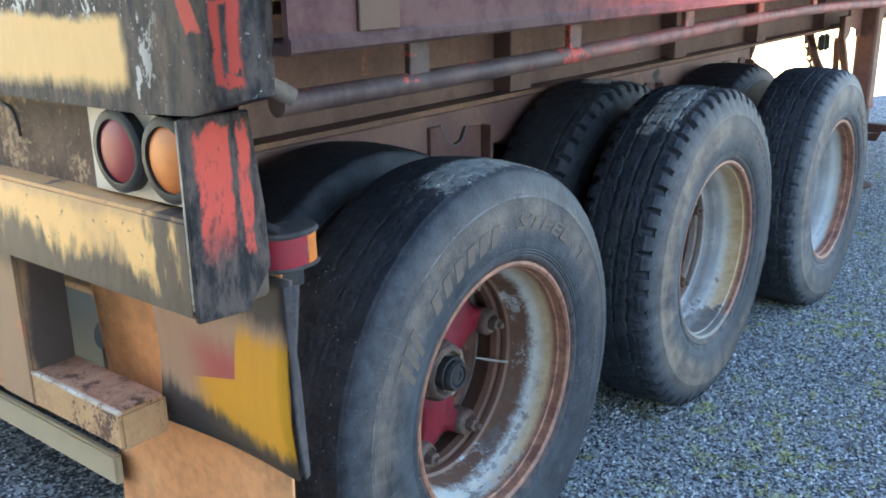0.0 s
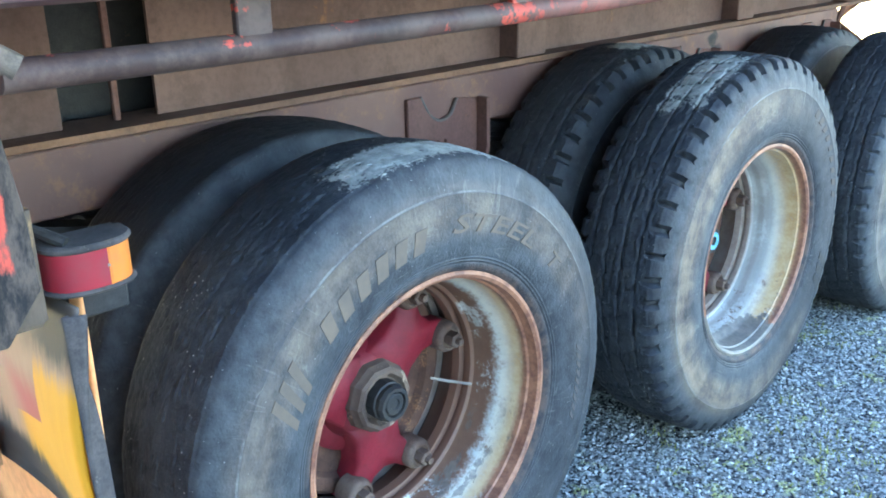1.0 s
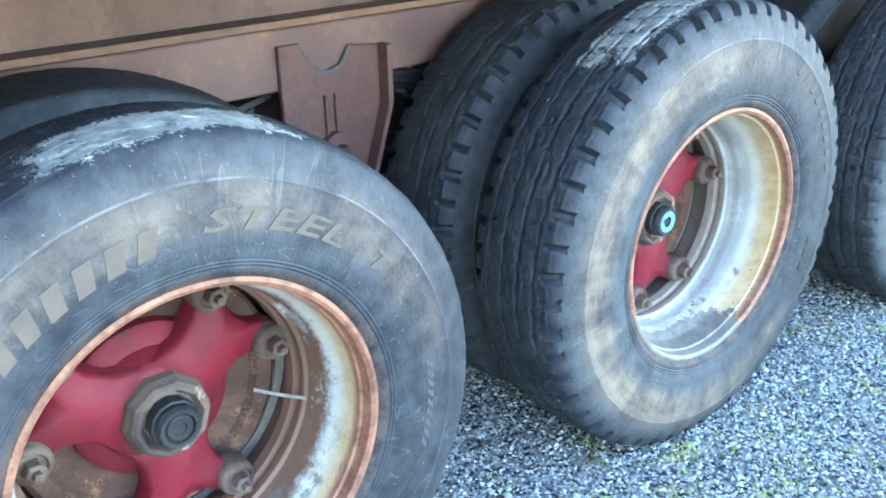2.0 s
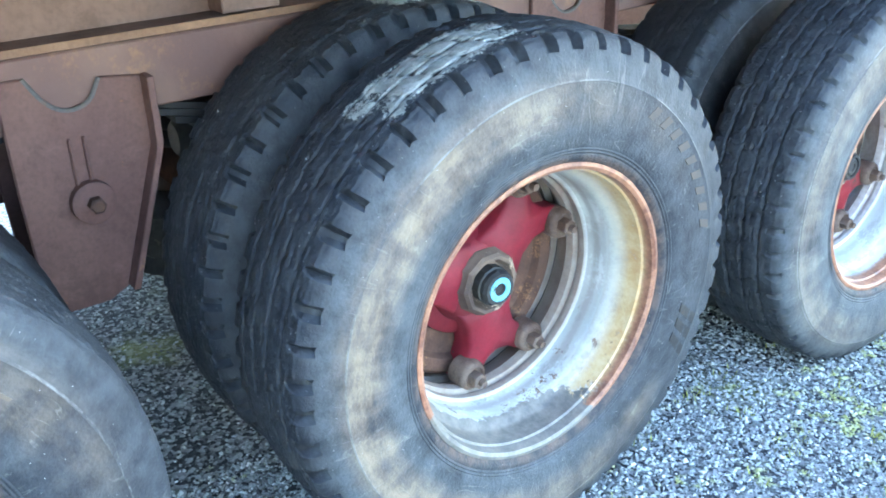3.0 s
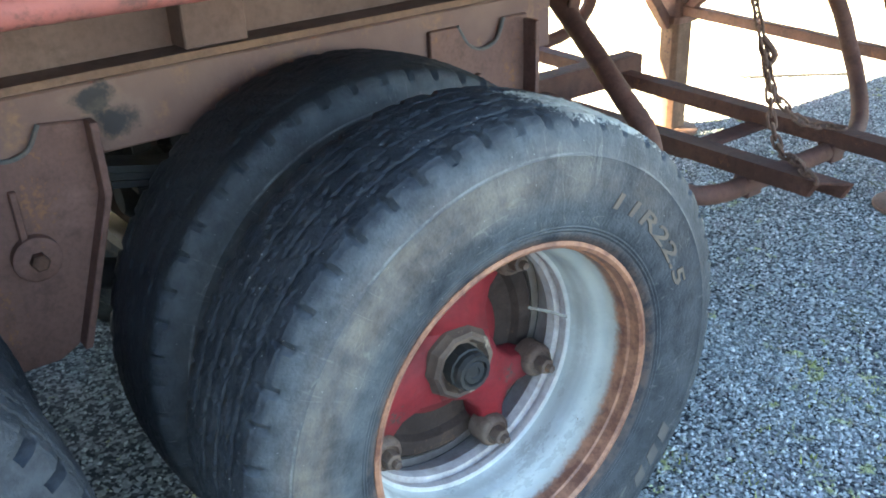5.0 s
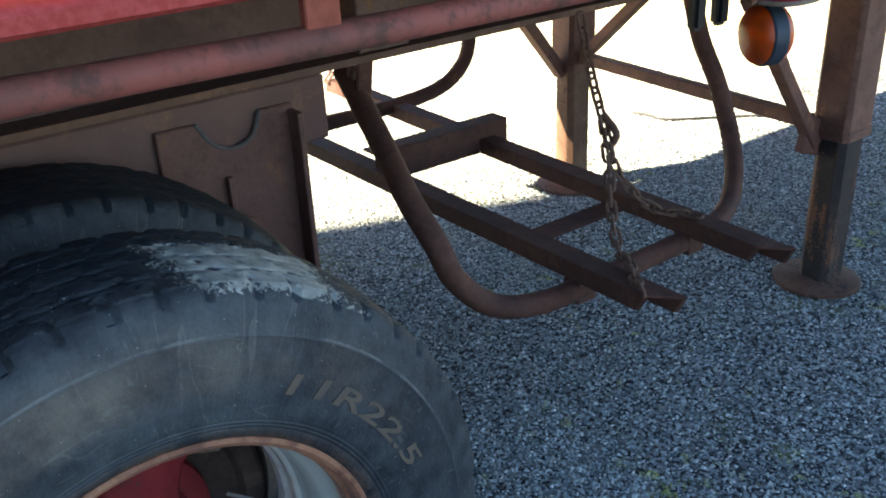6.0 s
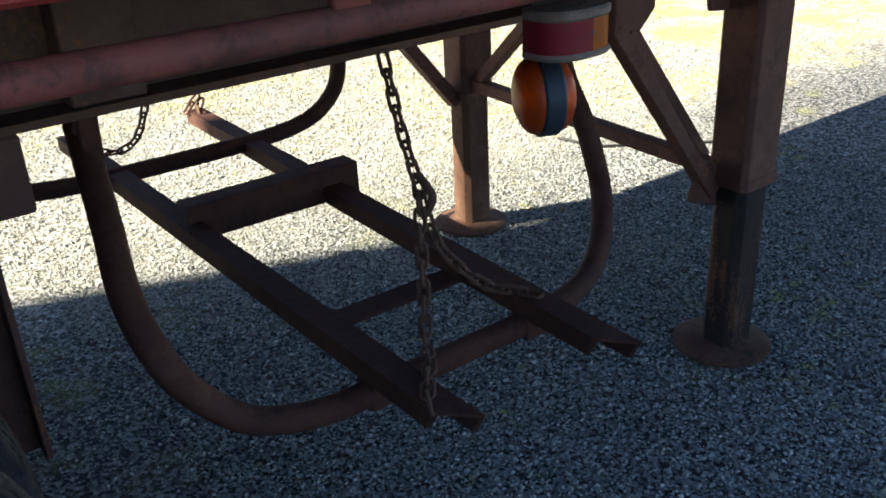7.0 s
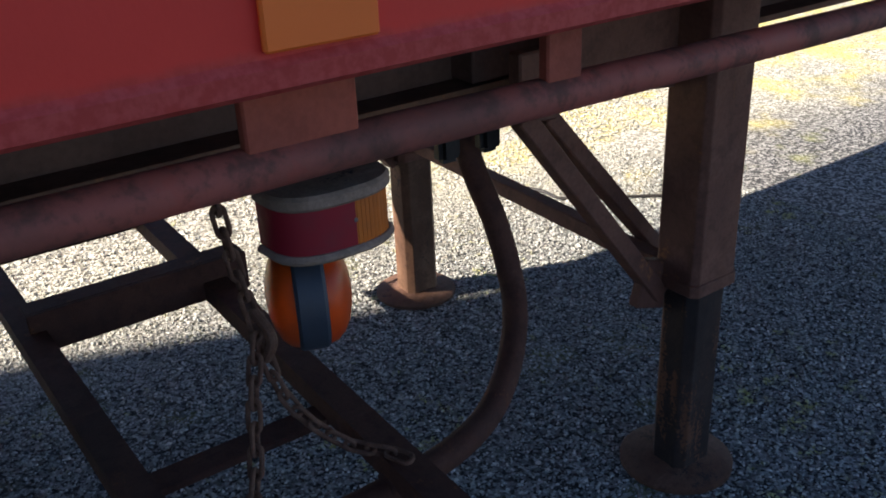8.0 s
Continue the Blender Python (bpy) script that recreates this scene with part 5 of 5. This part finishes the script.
marker_lamp(0.105, -0.646, -0.535, 0.936, 1.000, "scuffed red and amber side marker lamp with dark rim", 0.05, M_LIP, False, 0.15, 0.10, 0.60, 0.8)
part("lamp_bracket", box(0.078, 0.090, -0.64, -0.53, 0.88, 0.98, 0.003), M_BLACK, trailer)
marker_lamp(0.180, 3.517, 3.626, 1.150, 1.210, "red and amber side marker lamp under the pipe rail", 0.046, None, True, 0.22, 0.13, 0.57, 0.7)
part("lamp_bracket", box(0.150, 0.166, 3.53, 3.60, 1.16, 1.31, 0.003), M_BLACK, trailer)


def ball_lamp():
    """An old round marker with amber lenses on both faces of a dark ring."""
    ring = lathe([(-0.014, 0.0), (-0.014, 0.051), (-0.011, 0.0535), (0.011, 0.0535), (0.014, 0.051), (0.014, 0.0)], 44)
    lamp = part("ball_lamp", ring, M_RING, trailer, "round amber double-faced marker lamp with dark ring", True)
    lamp.location, lamp.rotation_euler = (0.157, 3.561, 1.092), (0, 0, radians(67))
    for s in (1, -1):
        prof = [(s * 0.0142, 0.0), (s * 0.0142, 0.050)] + [(s * (0.0142 + 0.025 * math.sin(a)), 0.050 * math.cos(a)) for a in (0.3, 0.6, 0.9, 1.2, 1.45)] + [(s * 0.0393, 0.0)]
        part("lens", lathe(prof, 36), M_LENS_ORANGE, lamp, "", True)
    return lamp

ball_lamp()

# ---- landing legs ----
def leg(x, y, label, low=None):
    def ring(h, c):
        f = y + h + 0.02
        return [(x - h + c, y - h), (x + h - c, y - h), (x + h, y - h + c), (x + h, f - c), (x + h - c, f), (x - h + c, f), (x - h, f - c), (x - h, y - h + c)]
    outer = part("landing_leg", prism(ring(0.061, 0.014), "z", 0.52, 1.32, 0.002), M_LEG, trailer, label)
    part("collar", prism(ring(0.065, 0.015), "z", 0.512, 0.542, 0.002), M_LEG, outer)
    part("inner_leg", prism(ring(0.051, 0.02), "z", 0.03, 0.52, 0.002), low or M_LEG_BLACK, outer, "black inner leg with rust streaks" if not low else "rusty brown inner leg")
    bm = lathe([(0.0, 0.0), (0.0, 0.130), (0.006, 0.138), (0.016, 0.138), (0.024, 0.126), (0.030, 0.085), (0.036, 0.066), (0.05, 0.0)], 44, axis="z")
    part("foot_plate", shifted(bm, x=x - 0.012, y=y + 0.01, z=0.0), M_FOOT, outer, "dished round foot plate on gravel", True)
    return outer


leg(-0.345, 4.74, "brown square landing leg with black lower part")
leg(-1.525, 4.755, "brown square landing leg with rusty lower part", M_LEG_RUST)


def flat_bar(a, b, w, t, name, mat, label=""):
    """A flat steel bar from a to b."""
    a, b = Vector(a), Vector(b)
    d = (b - a)
    bm = box(-w / 2, w / 2, 0, d.length, -t / 2, t / 2, 0.003)
    q = d.to_track_quat("Y", "Z").to_matrix().to_4x4()
    bmesh.ops.transform(bm, matrix=Matrix.Translation(a) @ q, verts=bm.verts)
    return part(name, bm, mat, trailer, label)


flat_bar((-0.387, 4.675, 0.49), (-0.379, 4.265, 0.995), 0.040, 0.040, "leg_brace", M_LEG, "square brown leg brace")
flat_bar((-0.54, 4.832, 0.512), (-0.425, 4.362, 0.968), 0.038, 0.038, "leg_brace", M_LEG)
flat_bar((-0.40, 4.712, 0.545), (-1.48, 4.748, 0.568), 0.042, 0.042, "cross_brace", M_LEG, "brown brace between both legs")
flat_bar((-1.525, 4.70, 0.50), (-1.50, 4.28, 0.99), 0.045, 0.045, "leg_brace", M_LEG)
flat_bar((-1.48, 4.755, 0.55), (-0.95, 4.70, 1.0), 0.04, 0.04, "leg_brace", M_LEG)
part("brace_lug", prism([(4.252, 1.11), (4.386, 1.11), (4.386, 1.02), (4.34, 0.975), (4.252, 0.985)], "x", -0.395, -0.36, 0.004), M_LEG, trailer)
part("leg_bracket", prism([(4.41, 1.325), (4.685, 1.325), (4.685, 0.968), (4.608, 0.976), (4.600, 1.015), (4.41, 1.050)], "x", -0.392, -0.378, 0.002), M_LEG, trailer, "brown mounting plate of the leg")
part("joint_plate", prism([(4.60, 0.48), (4.69, 0.45), (4.69, 0.57), (4.63, 0.59)], "x", -0.405, -0.375, 0.004), M_LEG, trailer)

# ---- spare rack: hoops, rails, bars, chains ----
HOOP = [(-0.6, 3.17, 0.97), (-0.52, 3.154, 0.923), (-0.4, 3.13, 0.852), (-0.29, 3.106, 0.784), (-0.215, 3.112, 0.712), (-0.219, 3.161, 0.612), (-0.204, 3.244, 0.531), (-0.187, 3.362, 0.501), (-0.186, 3.511, 0.498), (-0.186, 3.694, 0.498), (-0.192, 3.844, 0.496), (-0.213, 3.982, 0.496), (-0.258, 4.095, 0.505), (-0.320, 4.190, 0.545), (-0.385, 4.255, 0.605), (-0.430, 4.275, 0.675), (-0.465, 4.272, 0.760), (-0.515, 4.258, 0.865), (-0.555, 4.248, 1.0)]
part("hoop", tube(smooth_path(HOOP), 0.0255, 18), M_RACK, trailer, "bent rusty pipe hoop", True)
FAR_HOOP = [(3.0, 0.60), (3.302, 0.555), (3.624, 0.548), (3.898, 0.551), (4.08, 0.574), (4.18, 0.636), (4.217, 0.72), (4.22, 0.86), (4.22, 1.0)]
part("hoop", tube(smooth_path([(-1.50, y, z) for y, z in FAR_HOOP]), 0.0255, 18), M_RACK, trailer, "bent rusty pipe hoop", True)


def rack_rail(x0, y0, x1, y1, z):
    """A channel laid open side down, its outer end cut on the slant."""
    d = Vector((x1 - x0, y1 - y0, 0))
    e = d.normalized()
    s = Vector((-e.y, e.x, 0)) * 0.028
    bm = bmesh.new()
    sec = [(-1, 0.0), (1, 0.0), (1, -0.044), (0.8, -0.044), (0.8, -0.006), (-0.8, -0.006), (-0.8, -0.044), (-1, -0.044)]
    a, b = [], []
    for u, h in sec:
        a.append(bm.verts.new(Vector((x0, y0, z + h)) + s * u))
        b.append(bm.verts.new(Vector((x1, y1, z + h)) + s * u + e * 0.032 * u - e * (0.022 if h < -0.02 else 0.0)))
    bm.faces.new(a)
    bm.faces.new(b)
    for i in range(len(sec)):
        j = (i + 1) % len(sec)
        bm.faces.new((a[i], a[j], b[j], b[i]))
    bmesh.ops.recalc_face_normals(bm, faces=bm.faces[:])
    return part("rack_rail", bm, M_RACK, trailer, "rusty brown channel rail")


rack_rail(-1.95, 3.462, 0.045, 3.485, 0.566)
rack_rail(-1.95, 3.895, 0.050, 3.845, 0.560)
bm = box(-0.995, -0.985, 3.47, 3.952, 0.515, 0.606, 0.002)
box(-1.055, -0.995, 3.47, 3.952, 0.598, 0.606, 0.002, 1, bm)
part("rack_stop", bm, M_RACK, trailer, "rusty angle iron across the rails")
part("rack_bar", box(-0.455, -0.395, 3.47, 3.86, 0.507, 0.521, 0.003), M_RACK, trailer)
for y in (3.462, 3.83):
    part("clip", box(-0.215, -0.163, y - 0.012, y + 0.045, 0.468, 0.5225, 0.004), M_RACK, trailer)
flat_bar((-0.493, 3.160, 1.03), (-0.530, 3.166, 0.895), 0.034, 0.012, "hoop_bracket", M_RACK, "flat bar that carries the pipe hoop")
PAD_Z = 0.912
for y in (4.158, 4.253):
    part("rubber_pad", box(-0.475, -0.440, y - 0.024, y + 0.024, PAD_Z, 1.01, 0.010, 2), M_BLACK, trailer, "black rounded stop pad")


def link_bm():
    path = []
    for k in range(20):
        a = 2 * math.pi * k / 20
        path.append((0.0100 * math.cos(a), 0.0145 * math.copysign(1, math.sin(a)) * (1 if abs(math.sin(a)) > 1e-6 else 0) + 0.0100 * math.sin(a), 0))
    return tube(path, 0.0041, 8, close=True)


LINK = simple("link", link_bm(), M_CHAIN)


def chain(points, label):
    """Links one after the other along a line, each turned a quarter."""
    p = smooth_path(points, 10)
    holder = tagged(new("chain"), label, "chain", "chains of the spare rack")
    pitch, left, turn = 0.0345, 0.0, 0
    base = p[0].copy()
    holder.location = base
    for a, b in zip(p, p[1:]):
        d = b - a
        s = left
        while s < d.length:
            at = a + d.normalized() * s
            ob = new("link", LINK)
            ob.parent = holder
            m = Matrix.Translation(at - base) @ d.to_track_quat("Y", "Z").to_matrix().to_4x4() @ Matrix.Rotation(radians(90 * (turn % 2) + 12), 4, "Y")
            ob.matrix_basis = m
            s += pitch
            turn += 1
        left = s - d.length
    return holder


SPLIT = (-0.34, 3.70, 0.785)
chain([(-0.405, 3.685, 1.015), (-0.375, 3.69, 0.90), SPLIT], "rusty steel chain hanging from the chassis")
chain([SPLIT, (-0.278, 3.655, 0.70), (-0.235, 3.625, 0.61), (-0.165, 3.575, 0.562), (-0.10, 3.535, 0.571), (-0.03, 3.48, 0.573), (0.02, 3.45, 0.571)], "rusty steel chain slack to a rail end")
chain([SPLIT, (-0.312, 3.712, 0.685), (-0.280, 3.74, 0.625), (-0.245, 3.79, 0.575), (-0.205, 3.83, 0.566), (-0.165, 3.848, 0.566)], "rusty steel chain laid along the rack rail")
chain([(-0.56, 3.18, 1.02), (-0.555, 3.165, 0.985), (-0.55, 3.145, 0.94)], "short rusty steel chain beside the pipe hoop")
chain([(-1.93, 3.87, 0.572), (-1.93, 3.90, 0.60), (-1.92, 3.91, 0.585), (-1.90, 3.89, 0.572), (-1.86, 3.885, 0.571)], "loose end of a rusty chain on the rail")
chain([(-1.72, 3.47, 0.575), (-1.68, 3.53, 0.56), (-1.68, 3.60, 0.59), (-1.68, 3.65, 0.70), (-1.64, 3.68, 0.86), (-1.55, 3.70, 1.0)], "slack rusty steel chain under the trailer")
part("chain_hook", tube(smooth_path([(-0.345, 3.70, 0.81), (-0.325, 3.71, 0.785), (-0.31, 3.71, 0.765), (-0.32, 3.70, 0.735)]), 0.009, 10), M_CHAIN, trailer, "", True)

# ---- loose things on the yard ----
bm = tube(smooth_path([(-2.02, 5.69, 0.012), (-1.93, 5.71, 0.014), (-1.83, 5.72, 0.010), (-1.72, 5.86, 0.01), (-1.60, 6.02, 0.01), (-1.45, 6.2, 0.01)]), 0.007, 8)
tagged(part("hose_piece", bm, M_BLACK, None, "", True), "thin black hose lying on sunlit gravel", "hose")


def weeds():
    rng = random.Random(9)
    v, f = [], []
    spots = [(rng.uniform(0.0, 0.7), rng.uniform(0.8, 3.6)) for _ in range(90)] + [(rng.uniform(-5.5, -2.6), rng.uniform(4, 12)) for _ in range(260)]
    for cx, cy in spots:
        for _ in range(rng.randint(8, 18)):
            x, y, a = cx + rng.gauss(0, 0.018), cy + rng.gauss(0, 0.018), rng.uniform(0, 6.28)
            h, w = rng.uniform(0.008, 0.024), rng.uniform(0.0012, 0.003)
            c, s = math.cos(a), math.sin(a)
            k = len(v)
            v += [(x - s * w, y + c * w, 0), (x + s * w, y - c * w, 0), (x + c * h * 0.6, y + s * h * 0.6, h)]
            f.append((k, k + 1, k + 2))
    ob = link_mesh("weeds", v, f, M_GRASS)
    return tagged(ob, "sparse yellow-green moss and weeds in the gravel", "weeds", kind="stuff")


weeds()
